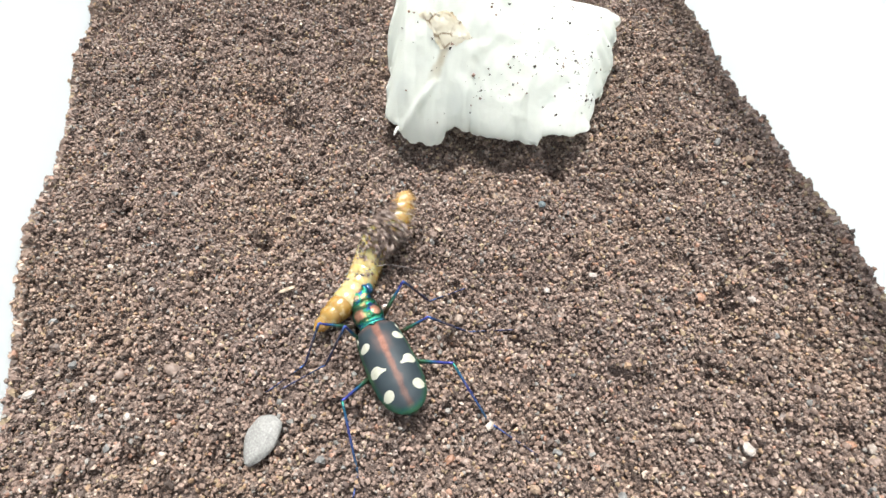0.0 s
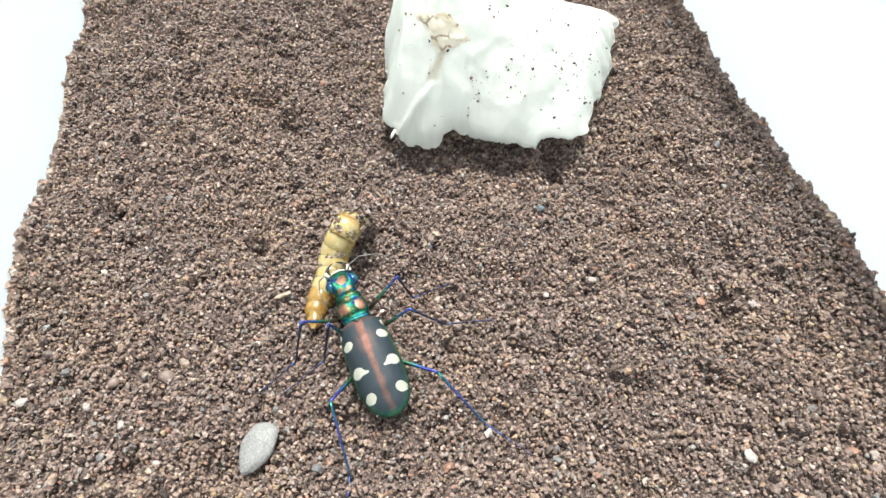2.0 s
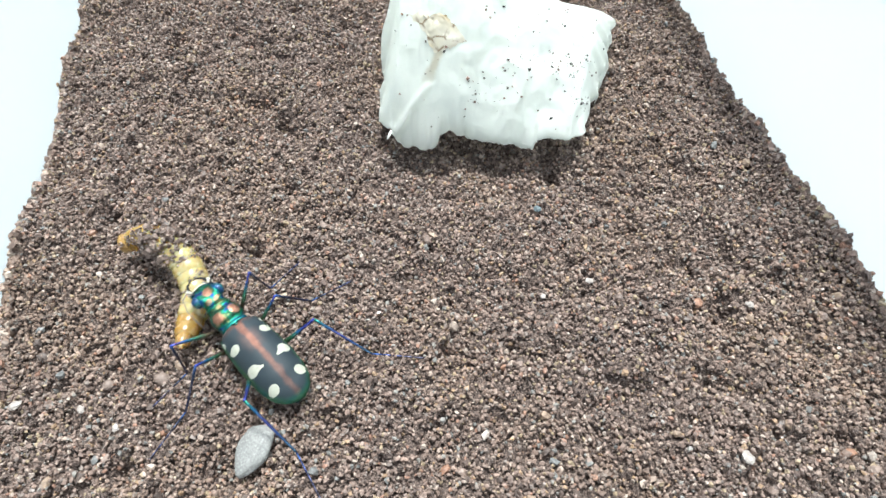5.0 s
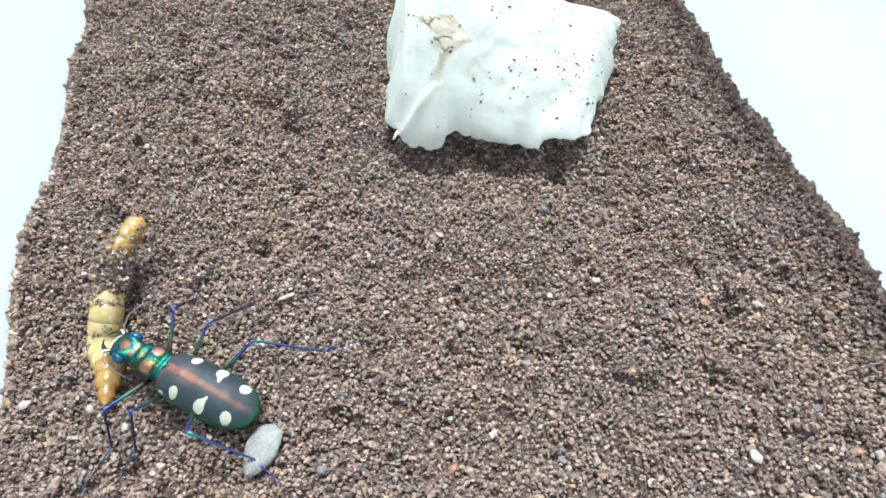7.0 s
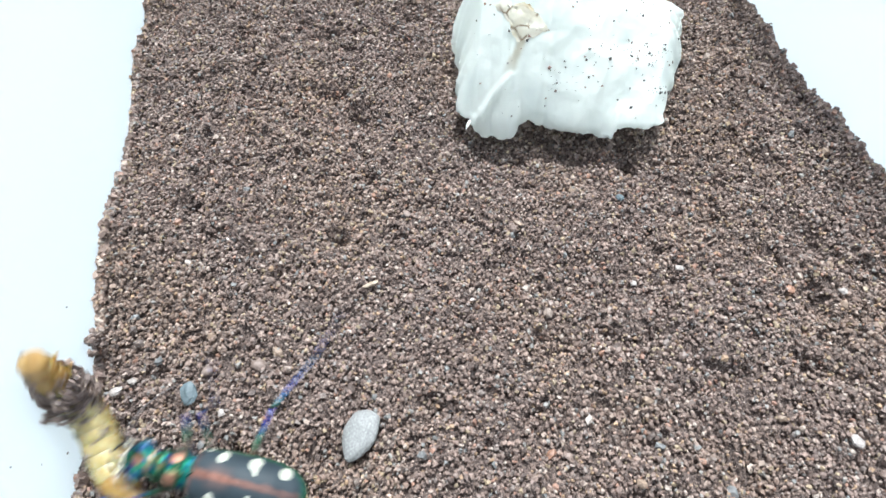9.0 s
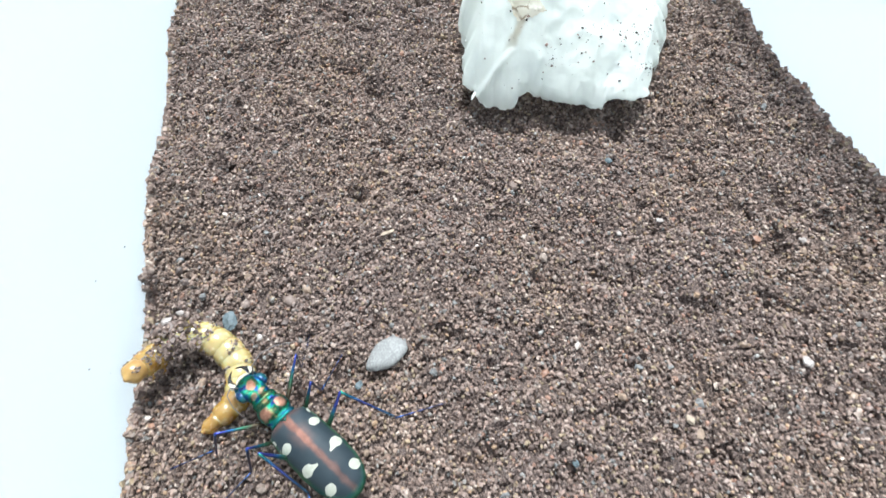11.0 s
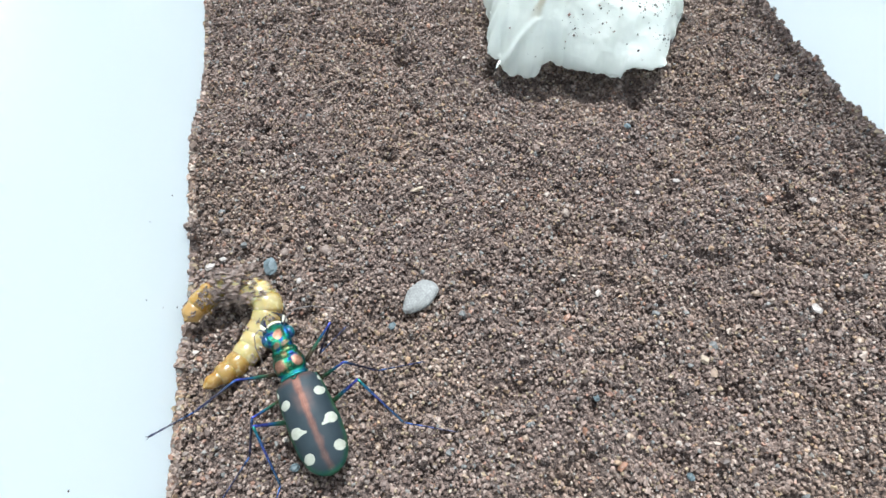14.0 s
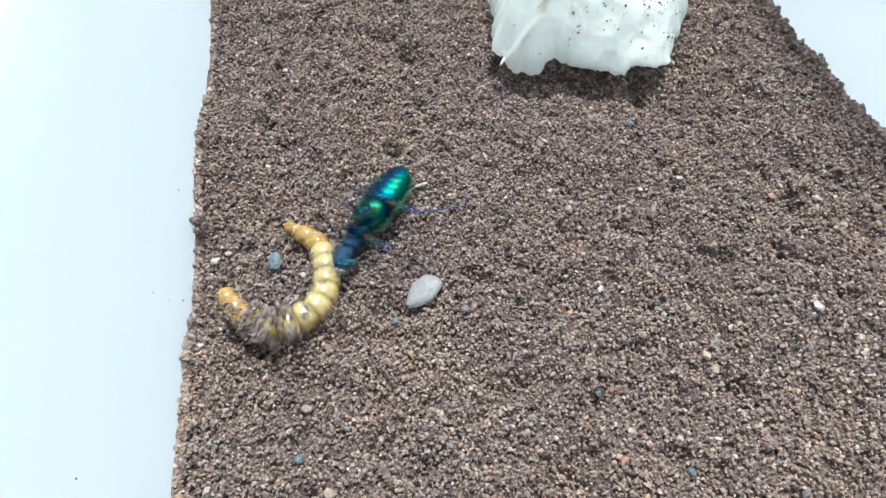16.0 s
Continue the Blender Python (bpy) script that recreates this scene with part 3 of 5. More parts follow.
def build_beetle():
    beetle = new("tiger_beetle")
    tagged(beetle, "blue-black tiger beetle with cream spots gripping a larva", "beetle")
    green = metal("emerald underside chitin", [(0.36, (0.004, 0.010, 0.050)), (0.46, (0.002, 0.026, 0.060)), (0.55, (0.0, 0.058, 0.050)), (0.68, (0.01, 0.085, 0.038))], 420, 0.30)
    dark = metal("blue-black chitin", [(0.3, (0.012, 0.03, 0.06)), (0.7, (0.01, 0.08, 0.09))], 500, 0.3)
    collar = collar_material()
    wings = elytra_material()
    cream = plain("cream spots", (0.33, 0.335, 0.27), (0.41, 0.41, 0.34), 2500, 0.55, 0.2)
    ivory = plain("ivory", (0.42, 0.40, 0.31), (0.55, 0.53, 0.43), 1200, 0.35)
    black = plain("black horn", (0.012, 0.012, 0.013), (0.03, 0.027, 0.025), 900, 0.25)
    horn = plain("grey-brown feeler horn", (0.07, 0.058, 0.055), (0.13, 0.108, 0.10), 1200, 0.4)
    shank = leg_material("copper-green thigh chitin", [(0.0, (0.05, 0.045, 0.04)), (1.6, (0.11, 0.085, 0.055)), (2.8, (0.05, 0.15, 0.09)), (3.7, (0.03, 0.12, 0.22)), (4.6, (0.05, 0.06, 0.26))], 0.38)
    blue = leg_material("blue and violet shin chitin", [(0.0, (0.03, 0.17, 0.13)), (1.2, (0.04, 0.14, 0.25)), (2.8, (0.07, 0.08, 0.26)), (4.5, (0.05, 0.09, 0.23)), (6.0, (0.06, 0.12, 0.20))], 0.34)
    toe = leg_material("dark blue foot chitin", [(0.0, (0.05, 0.10, 0.26)), (1.8, (0.06, 0.08, 0.20)), (4.0, (0.09, 0.085, 0.12))], 0.4)
    shin = leg_material("dark blue shin chitin", [(0.0, (0.04, 0.08, 0.22)), (0.8, (0.04, 0.06, 0.11)), (2.4, (0.065, 0.058, 0.075)), (4.0, (0.05, 0.055, 0.11)), (5.5, (0.06, 0.06, 0.08))], 0.40)
    hair = plain("pale bristles", (0.30, 0.28, 0.24), (0.45, 0.42, 0.36), 900, 0.5)

    build_elytron(-1, wings, cream, beetle)
    build_elytron(1, wings, cream, beetle)
    bm = bmesh.new()
    tube([(-0.42, 4.5, 4.0), (0, 4.1, 4.28), (0.42, 4.5, 4.0)], [0.05, 0.12, 0.05], 6, bm)
    part("scutellum", bm, collar, beetle)

    # belly rings, each a little proud of the next
    for k in range(6):
        y0, y1 = 0.5 - 1.05 * k, -0.62 - 1.05 * k
        f = lambda y: float(np.interp(y, (-6.0, -5.4, -4.2, -2.5, 0.5), (0.45, 1.3, 2.0, 2.35, 2.4)))
        b = lambda y: float(np.interp(y, (-6.0, -5.0, -3.0, 0.5), (0.35, 0.75, 1.15, 1.25)))
        part("belly_ring", loft([(y0, 2.35, f(y0) * 0.995, 0.5, b(y0) * 0.99), (y0 - 0.12, 2.35, f(y0), 0.5, b(y0) * 1.01),
                                 (y1 + 0.1, 2.35, f(y1), 0.5, b(y1) * 1.015), (y1, 2.35, f(y1) * 0.985, 0.45, b(y1) * 0.995)], 22), green, beetle, "emerald belly ring")
    part("hind_chest", loft([(0.3, 2.3, 1.5, 0.5, 1.2), (0.9, 2.3, 2.15, 0.6, 1.55), (2.2, 2.3, 2.2, 0.7, 1.6), (3.4, 2.35, 1.9, 0.7, 1.4), (4.5, 2.45, 1.4, 0.8, 1.1), (4.9, 2.6, 0.9, 0.7, 0.8)], 22), green, beetle, "emerald chest plate")
    bm = loft([(4.3, 2.95, 1.25, 0.62, 0.9), (4.45, 2.95, 1.56, 0.84, 1.15), (4.65, 2.95, 1.62, 0.92, 1.2), (4.88, 2.95, 1.60, 0.88, 1.2), (5.05, 2.95, 1.46, 0.72, 1.15), (5.3, 2.95, 1.66, 0.98, 1.25), (5.65, 2.95, 1.76, 1.10, 1.3),
               (6.1, 2.95, 1.80, 1.14, 1.3), (6.5, 2.95, 1.76, 1.10, 1.25), (6.85, 2.95, 1.64, 0.98, 1.2), (7.1, 2.95, 1.44, 0.74, 1.1), (7.3, 2.95, 1.52, 0.86, 1.1), (7.6, 2.95, 1.50, 0.88, 1.05), (7.85, 2.95, 1.36, 0.76, 1.0), (8.0, 2.95, 1.05, 0.55, 0.7)], 44, 2.35)
    bmesh.ops.scale(bm, vec=(0.93, 1.0, 1.0), verts=bm.verts[:])
    for v in bm.verts:
        if v.co.z > 3.2 * MM:
            # a furrow down the middle between two bosses
            belly = math.exp(-((v.co.y / MM - 6.1) / 0.8) ** 4)
            v.co.z -= 0.16 * MM * belly * math.exp(-(v.co.x / MM / 0.28) ** 2)
    part("neck_shield", bm, collar, beetle, "green neck shield with two copper bosses")
    bm = loft([(7.6, 3.0, 1.15, 0.60, 0.8), (8.0, 3.0, 1.24, 0.76, 1.0), (8.4, 3.0, 1.26, 0.84, 1.05), (8.75, 3.05, 1.32, 0.82, 1.1), (9.1, 3.1, 1.44, 0.76, 1.1), (9.5, 3.1, 1.50, 0.68, 1.1), (9.95, 3.05, 1.34, 0.60, 1.05),
               (10.35, 2.95, 1.18, 0.52, 0.9), (10.75, 2.85, 0.95, 0.40, 0.75), (10.95, 2.8, 0.68, 0.28, 0.5)], 40, 2.5)
    bmesh.ops.scale(bm, vec=(0.92, 1.0, 1.0), verts=bm.verts[:])
    for v in bm.verts:
        if v.co.z > 3.2 * MM:
            # the brow is hollow between raised eye rims
            front = math.exp(-((v.co.y / MM - 9.4) / 0.7) ** 2)
            v.co.z += MM * front * (0.22 * math.exp(-((abs(v.co.x) / MM - 0.95) / 0.25) ** 2) - 0.10 * math.exp(-(v.co.x / MM / 0.5) ** 2))
    head = part("head", bm, collar, beetle, "green and copper head")
    glint = metal("dark eye", [(0.34, (0.008, 0.015, 0.05)), (0.46, (0.012, 0.05, 0.13)), (0.56, (0.01, 0.10, 0.11)), (0.68, (0.05, 0.05, 0.045))], 900, 0.28, 0.8, 0.35)
    for sx in (-1, 1):
        part("eye", ball((sx * 1.24, 9.42, 3.06), (0.58, 0.74, 0.60)), glint, head, "bulging dark eye")
        part("cheek", ball((sx * 0.85, 10.25, 2.75), (0.62, 0.62, 0.6)), dark, head, "blue-black cheek")
        part("jaw", tube([(sx * 0.75, 10.4, 2.55), (sx * 1.10, 10.95, 2.5), (sx * 1.15, 11.6, 2.42), (sx * 0.78, 12.2, 2.35), (sx * 0.2, 12.6, 2.3)], [0.34, 0.36, 0.26, 0.15, 0.03], 9), black, head, "black sickle jaw")
        part("jaw_base", tube([(sx * 0.85, 10.5, 2.78), (sx * 1.24, 10.95, 2.72), (sx * 1.28, 11.6, 2.58)], [0.2, 0.33, 0.12], 8), ivory, head, "ivory jaw base")
        # one feeler droops back beside the neck, the other reaches out
        reach = [(1.5, 10.9, 3.7), (2.8, 11.2, 4.0), (4.4, 10.8, 3.9), (6.2, 9.8, 3.4), (7.6, 8.6, 2.8)] if sx > 0 else [(1.5, 10.8, 3.5), (2.2, 10.5, 3.4), (2.55, 9.4, 3.0), (2.5, 7.9, 2.5), (2.3, 6.6, 2.1)]
        part("feeler", tube([(sx * 0.95, 10.3, 3.25)] + [(sx * x, y, z) for x, y, z in reach], [0.11, 0.09, 0.07, 0.06, 0.05, 0.035], 7), horn, head, "thin grey-brown feeler")
        part("palp", tube([(sx * 0.5, 10.5, 2.1), (sx * 0.85, 11.2, 1.75), (sx * 0.95, 11.9, 1.5), (sx * 0.8, 12.4, 1.25)], [0.09, 0.08, 0.09, 0.05], 6), shank, head)
    part("lip", loft([(10.65, 2.98, 0.85, 0.2, 0.2), (10.95, 2.88, 0.82, 0.2, 0.2), (11.25, 2.72, 0.55, 0.13, 0.15), (11.36, 2.66, 0.2, 0.06, 0.08)], 14), ivory, head, "ivory lip")

    legs = []
    for sx in (-1, 1):
        for name, (hip, lengths, pole, thick) in LEGS.items():
            part("hip", ball((sx * (hip[0] - 0.45), hip[1], hip[2] + 0.1), (0.78, 0.62, 0.62), 3), green, beetle)
            legs.append((sx, hip, lengths, pole, rigid_leg(name, lengths, thick, (shank, *((blue, toe) if name == "hind" else (shin, shin)), hair), beetle)))
    return beetle, legs


# ---- the larva ----
SEGMENTS = 15


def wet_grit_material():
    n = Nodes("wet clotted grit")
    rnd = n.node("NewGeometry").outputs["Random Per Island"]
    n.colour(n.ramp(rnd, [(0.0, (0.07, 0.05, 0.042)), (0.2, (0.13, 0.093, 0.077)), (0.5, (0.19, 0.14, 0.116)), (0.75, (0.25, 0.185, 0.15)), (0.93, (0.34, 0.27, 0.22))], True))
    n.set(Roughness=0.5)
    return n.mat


def build_larva():
    larva = new("beetle_larva")
    tagged(larva, "yellow ringed larva with sand stuck to its wet skin", "larva")
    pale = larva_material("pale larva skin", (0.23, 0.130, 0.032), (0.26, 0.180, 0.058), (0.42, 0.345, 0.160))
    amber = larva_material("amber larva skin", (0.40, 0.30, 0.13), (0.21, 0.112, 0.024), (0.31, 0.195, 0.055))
    brown = plain("brown larva head", (0.28, 0.155, 0.045), (0.40, 0.25, 0.08), 900, 0.3)
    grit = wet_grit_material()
    radii = [1.13 * v for v in [0.72, 1.08, 1.26, 1.38, 1.45, 1.48, 1.50, 1.52, 1.52, 1.50, 1.48, 1.42, 1.34, 1.24, 1.02]]
    pieces = []
    for k in range(SEGMENTS):
        r = radii[k]
        a = radii[max(k - 1, 0)] if k else 0.25
        b = radii[min(k + 1, SEGMENTS - 1)] if k < SEGMENTS - 1 else 0.3
        h = 1.12
        lo, hi = min(r, a), min(r, b)
        bm = loft([(-h * 1.05, 0, 0.86 * lo, 0.86 * lo, 0.80 * lo), (-h * 0.92, 0, 0.92 * lo, 0.92 * lo, 0.80 * lo), (-h * 0.72, 0, 0.96 * (r + a) / 2, 0.97 * (r + a) / 2, 0.88 * (r + a) / 2), (-h * 0.3, 0, 1.02 * r, 1.03 * r, r * 0.92),
                   (h * 0.35, 0, r * 1.03, r * 1.04, r * 0.92), (h * 0.72, 0, 0.97 * (r + b) / 2, 0.98 * (r + b) / 2, 0.88 * (r + b) / 2), (h * 0.92, 0, 0.92 * hi, 0.92 * hi, 0.82 * hi), (h * 1.05, 0, 0.86 * hi, 0.86 * hi, 0.80 * hi)], 20)
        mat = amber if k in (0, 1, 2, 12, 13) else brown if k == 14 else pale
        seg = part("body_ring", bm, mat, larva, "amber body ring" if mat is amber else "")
        if k in (11, 12, 13):
            for sx in (-1, 1):
                part("stub_leg", tube([(sx * r * 0.5, 0, -r * 0.7), (sx * r * 0.75, 0.1, -r * 0.98), (sx * r * 0.7, 0.3, -r * 1.18)], [0.16, 0.12, 0.04], 6), amber, seg)
        # single patches of clotted sand on the clean rings, a thick coat on the others
        count = {3: 10, 4: 30, 5: 12, 6: 28, 7: 16, 8: 50, 9: 150, 10: 250, 11: 230, 12: 95, 13: 60, 14: 26}.get(k, 0)
        if count:
            rng = np.random.default_rng(40 + k)
            ang = rng.uniform(0, 2 * math.pi, count)
            yy = rng.uniform(-h, h, count)
            if count < 100:
                spots = max(2, count // 14)
                pick = rng.integers(0, spots, count)
                ang = rng.uniform(0.1, math.pi - 0.1, spots)[pick] + rng.normal(0, 0.16, count)
                yy = np.clip(rng.uniform(-0.8, 0.8, spots)[pick] + rng.normal(0, 0.22, count), -1.1, 1.1)
            rr = r + rng.uniform(-0.05, 0.12, count) + (0.3 * rng.random(count) if count > 100 else 0)
            if count > 100:
                # uneven lumps of sand
                for _ in range(4):
                    la, ly, ls = rng.uniform(0, 2 * math.pi), rng.uniform(-0.8, 0.8), rng.uniform(0.4, 1.0)
                    off = np.abs((ang - la + math.pi) % (2 * math.pi) - math.pi)
                    rr += ls * np.exp(-(off / 0.55) ** 2 - ((yy - ly) / 0.7) ** 2) * rng.random(count) ** 0.6
            at = np.stack([rr * np.cos(ang), yy, rr * np.sin(ang)], 1) * MM
            size = rng.uniform(0.12, 0.34, count) * MM * (0.55 if count < 100 else 1.0)
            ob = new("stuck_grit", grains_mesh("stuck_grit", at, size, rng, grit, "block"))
            ob.parent = seg
            tagged(ob, "brown sand grains stuck on", kind="stuff")
        pieces.append(seg)
    return larva, pieces


# ---- the tissue ----
def sheet_noise(p):
    a = 1 - abs(noise.noise(p * 120 + Vector((2, 8, 1))))
    b = 1 - abs(noise.noise(p * 260 + Vector((5, 1, 7))))
    c = noise.noise(p * 600)
    d = 1 - abs(noise.noise(p * 520 + Vector((1, 4, 2))))
    return 0.8 * (a - 0.75) + 0.65 * (b - 0.75) + 0.10 * c + 0.28 * (d - 0.75)


CORNERS = ((-7.7, 59.9), (19.6, 58.3), (27.0, 80.5), (-6.8, 82.0))


def tissue_at(s, r):
    """A place on the upper side of the crumpled wad, in mm: s across, r from its front to its back."""
    (ax, ay), (bx, by), (cx, cy), (dx, dy) = CORNERS
    x = (1 - r) * ((1 - s) * ax + s * bx) + r * ((1 - s) * dx + s * cx)
    y = (1 - r) * ((1 - s) * ay + s * by) + r * ((1 - s) * dy + s * cy)
    # uneven outline
    y += (0.4 * noise.noise(Vector((s * 7, 3, r * 3))) - 2.1 * min(1.0, 5 * s, 12 * (1 - s)) ** 0.7) * (1 - r) ** 6
    x -= 1.3 * math.exp(-((r - 0.58) / 0.16) ** 2) * (1 - s) ** 8
    x += (1.6 * noise.noise(Vector((r * 5, 9, 0))) + 0.8 * noise.noise(Vector((r * 12, 2, s * 4)))) * abs(2 * s - 1) ** 5
    tall = float(np.interp(s, (0, 0.08, 0.2, 0.4, 0.6, 0.8, 1.0), (9.0, 13.0, 15.8, 14.8, 11.0, 7.0, 4.6)))
    rise = min(1.0, r / 0.46) ** 0.60 if r > 0 else 0.0
    fall = 1 - 0.65 * max(0.0, (r - 0.55) / 0.45) ** 2
    left = min(1.0, s / 0.10) ** 0.45 if s > 0 else 0.0
    right = min(1.0, (1 - s) / 0.07) ** 0.5 if s < 1 else 0.0
    z = 2.6 + 0.7 * noise.noise(Vector((s * 8, r * 8, 4))) + tall * rise * fall * left * right
    # the free hem: a puckered lobe, a notch, and a torn flap that ends in a point
    hem = max(0.0, 1 - r / 0.10) ** 1.6
    if hem > 0:
        lobe = 2.4 * max(0.0, 1 - ((s - 0.185) / 0.115) ** 2) ** 0.5 if abs(s - 0.185) < 0.115 else 0.0
        notch = -0.7 * math.exp(-((s - 0.345) / 0.035) ** 2)
        flap = (0.2 + 1.2 * (s - 0.42) / 0.32) if 0.42 < s < 0.74 else max(0.0, 1.4 * (1 - (s - 0.74) / 0.02)) if 0.74 <= s < 0.76 else 0.0
        fray = 0.22 * noise.noise(Vector((s * 60, 2, 7))) + 0.3 * noise.noise(Vector((s * 24, 5, 7)))
        out = (lobe + notch + flap + fray) * hem
        y -= 0.55 * out
        z -= 0.75 * out
        y -= 0.22 * math.sin(26 * s) * hem
    p = Vector((x, y, z)) * MM
    k = sheet_noise(p)
    inner = min(1.0, 8 * min(s, 1 - s, r + 0.04, 1 - r))
    # pleats that rise from the hem
    pleat = (abs(noise.noise(Vector((s * 11, 0.5, r * 2)))) - 0.25) * math.exp(-r * 7)
    y -= 0.7 * pleat
    # a soft ridge that runs slanting down to the twisted tail
    bump = 0.75 * math.exp(-((s - 0.075 - 1.9 * r) / 0.020) ** 2) * max(0.0, 1 - r / 0.10) ** 0.5
    y -= 0.6 * bump
    z += 0.6 * bump
    # a long crease that runs from the fold down to the hem
    crease = math.exp(-((s - 0.27 + 0.12 * r) / 0.018) ** 2) * min(1, 6 * r)
    return Vector((x + 0.3 * k, y - 0.28 * k * inner, max(0.25, z + (0.55 * k - 0.55 * crease) * inner)))


def paper_material(name, stops, scale, stained=False, creased=False):
    """Thin wet paper that lets light through."""
    n = Nodes(name)
    c = n.coords()
    col = n.ramp(n.noise(scale, 5, c), stops)
    if stained:
        # a brown streak that ran down from the fold
        ax = n.axes()
        off = n.math("SUBTRACT", ax[0], n.math("ADD", 0.0004, n.math("MULTIPLY", n.math("SUBTRACT", ax[1], 0.0625), 0.75)))
        off = n.math("ABSOLUTE", n.math("ADD", off, n.math("MULTIPLY", n.math("SUBTRACT", n.noise(900, 3, c), 0.5), 0.0012)))
        run = n.math("MULTIPLY", n.span(ax[1], 0.0597, 0.0622), n.math("SUBTRACT", 1.0, n.span(ax[1], 0.0628, 0.0636)))
        streak = n.math("MULTIPLY", n.math("SUBTRACT", 1.0, n.span(off, 0.0002, 0.0010)), run)
        col = n.mix(n.math("MULTIPLY", streak, 0.55), col, (0.52, 0.44, 0.30))
    if creased:
        # dirt gathered in sharp creases
        v = n.node("TexVoronoi", Scale=420.0)
        v.feature = "DISTANCE_TO_EDGE"
        n.link(c, v.inputs["Vector"])
        line = n.math("MULTIPLY", n.math("SUBTRACT", 1.0, n.span(v.outputs["Distance"], 0.01, 0.07)), n.span(n.noise(700, 3, c), 0.42, 0.6))
        col = n.mix(n.math("MULTIPLY", line, 0.8), col, (0.30, 0.21, 0.11))
    n.colour(col)
    n.set(Roughness=0.45)
    n.bump(n.noise(1100, 5, c), 0.45, 0.00025)
    glow = n.node("BsdfTranslucent")
    n.link(col, glow.inputs["Color"])
    both = n.node("MixShader", Fac=0.48)
    n.link(n.bsdf.outputs[0], both.inputs[1]).link(glow.outputs[0], both.inputs[2])
    n.link(both.outputs[0], n.tree.nodes["Material Output"].inputs["Surface"])
    return n.mat


def build_tissue():
    white = paper_material("wet white tissue", [(0.3, (0.85, 0.875, 0.85)), (0.5, (0.885, 0.905, 0.87)), (0.7, (0.91, 0.925, 0.89))], 170, True)
    yellowed = paper_material("yellowed tissue", [(0.30, (0.50, 0.38, 0.23)), (0.37, (0.74, 0.66, 0.50)), (0.45, (0.83, 0.785, 0.68)), (0.7, (0.88, 0.86, 0.79))], 420, False, True)
    wad = new("tissue_wad")
    tagged(wad, "crumpled wet white tissue with a yellowed fold, lying on sand", "tissue")
    bm = bmesh.new()
    nu, nv = 150, 110
    top = [[bm.verts.new(tissue_at(i / nu, (j / nv) ** 1.5) * MM) for i in range(nu + 1)] for j in range(nv + 1)]
    faces = [bm.faces.new((top[j][i], top[j][i + 1], top[j + 1][i + 1], top[j + 1][i])) for j in range(nv) for i in range(nu)]
    bmesh.ops.solidify(bm, geom=faces, thickness=0.00018)
    part("wad", bm, white, wad)
    # an unseen crumpled liner inside, added to brighten the translucent wad
    bm = bmesh.new()
    grid = []
    for j in range(31):
        grid.append([])
        for i in range(41):
            p = tissue_at(0.04 + 0.92 * i / 40, 0.05 + 0.9 * j / 30)
            p.z = 0.9 + (0.30 + 0.25 * noise.noise(Vector((i * 0.5, j * 0.5, 3)))) * max(0.0, p.z - 2.5)
            grid[-1].append(bm.verts.new(p * MM))
    faces = [bm.faces.new((grid[j][i], grid[j][i + 1], grid[j + 1][i + 1], grid[j + 1][i])) for j in range(30) for i in range(40)]
    bmesh.ops.solidify(bm, geom=faces, thickness=0.0003)
    part("light_liner", bm, white, wad)

    def strip(name, edge, drop, seed, label):
        """A loose hem: a double sheet that hangs from the edge and curls."""
        bm = bmesh.new()
        n, m = len(edge) - 1, 8
        rows = []
        for j in range(m + 1):
            f = j / m
            row = []
            for i, p in enumerate(edge):
                w = noise.noise(Vector((i * 0.35, seed, f * 1.5)))
                d = drop(i / n)
                row.append(bm.verts.new((p + Vector((0.35 * w, -d * 0.35 * math.sin(2.2 * f) + 0.5 * w * f, -d * f + 0.4 * w * f * f))) * MM))
            rows.append(row)
        faces = [bm.faces.new((rows[j][i], rows[j][i + 1], rows[j + 1][i + 1], rows[j + 1][i])) for j in range(m) for i in range(n)]
        bmesh.ops.solidify(bm, geom=faces, thickness=0.00022)
        part(name, bm, white, wad, label)

    def line(s0, s1, r0, r1, n, lift=-0.05):
        return [tissue_at(s0 + (s1 - s0) * i / n, r0 + (r1 - r0) * i / n) + Vector((0, 0, lift)) for i in range(n + 1)]

    strip("hem", [p + Vector((0, 0.9, -0.25)) for p in line(0.40, 0.70, 0.012, 0.012, 30)], lambda u: 0.9 + 0.5 * u + 0.3 * math.sin(u * 13), 8.0, "frayed under layer")
    strip("hem", line(0.995, 0.985, 0.3, 0.85, 24), lambda u: 1.8 + 0.6 * math.sin(u * 9), 5.0, "torn side edge")
    part("twist", tube([tissue_at(0.10, 0.02) + Vector((0, 0.3, -0.4)), tissue_at(0.078, 0.0) + Vector((0, 0.1, -0.15)), (-5.9, 57.8, 2.9), (-6.2, 57.3, 2.6), (-6.4, 56.9, 2.4)],
                       [0.20, 0.34, 0.24, 0.20, 0.09], 9), white, wad, "twisted tissue tail")
    strip("hem", line(0.006, 0.010, 0.16, 0.34, 18), lambda u: 2.4 * math.sin(math.pi * min(1.0, u + 0.08)) + 0.35 * math.sin(u * 21), 3.0, "thin torn side edge")
    strip("hem", line(0.62, 0.765, 0.004, 0.008, 22), lambda u: 0.2 + 0.8 * u ** 2, 9.0, "torn flap")
    # the yellowed fold on top, with sharp creases
    bm = bmesh.new()
    n = 12
    grid = []
    rng = random.Random(8)
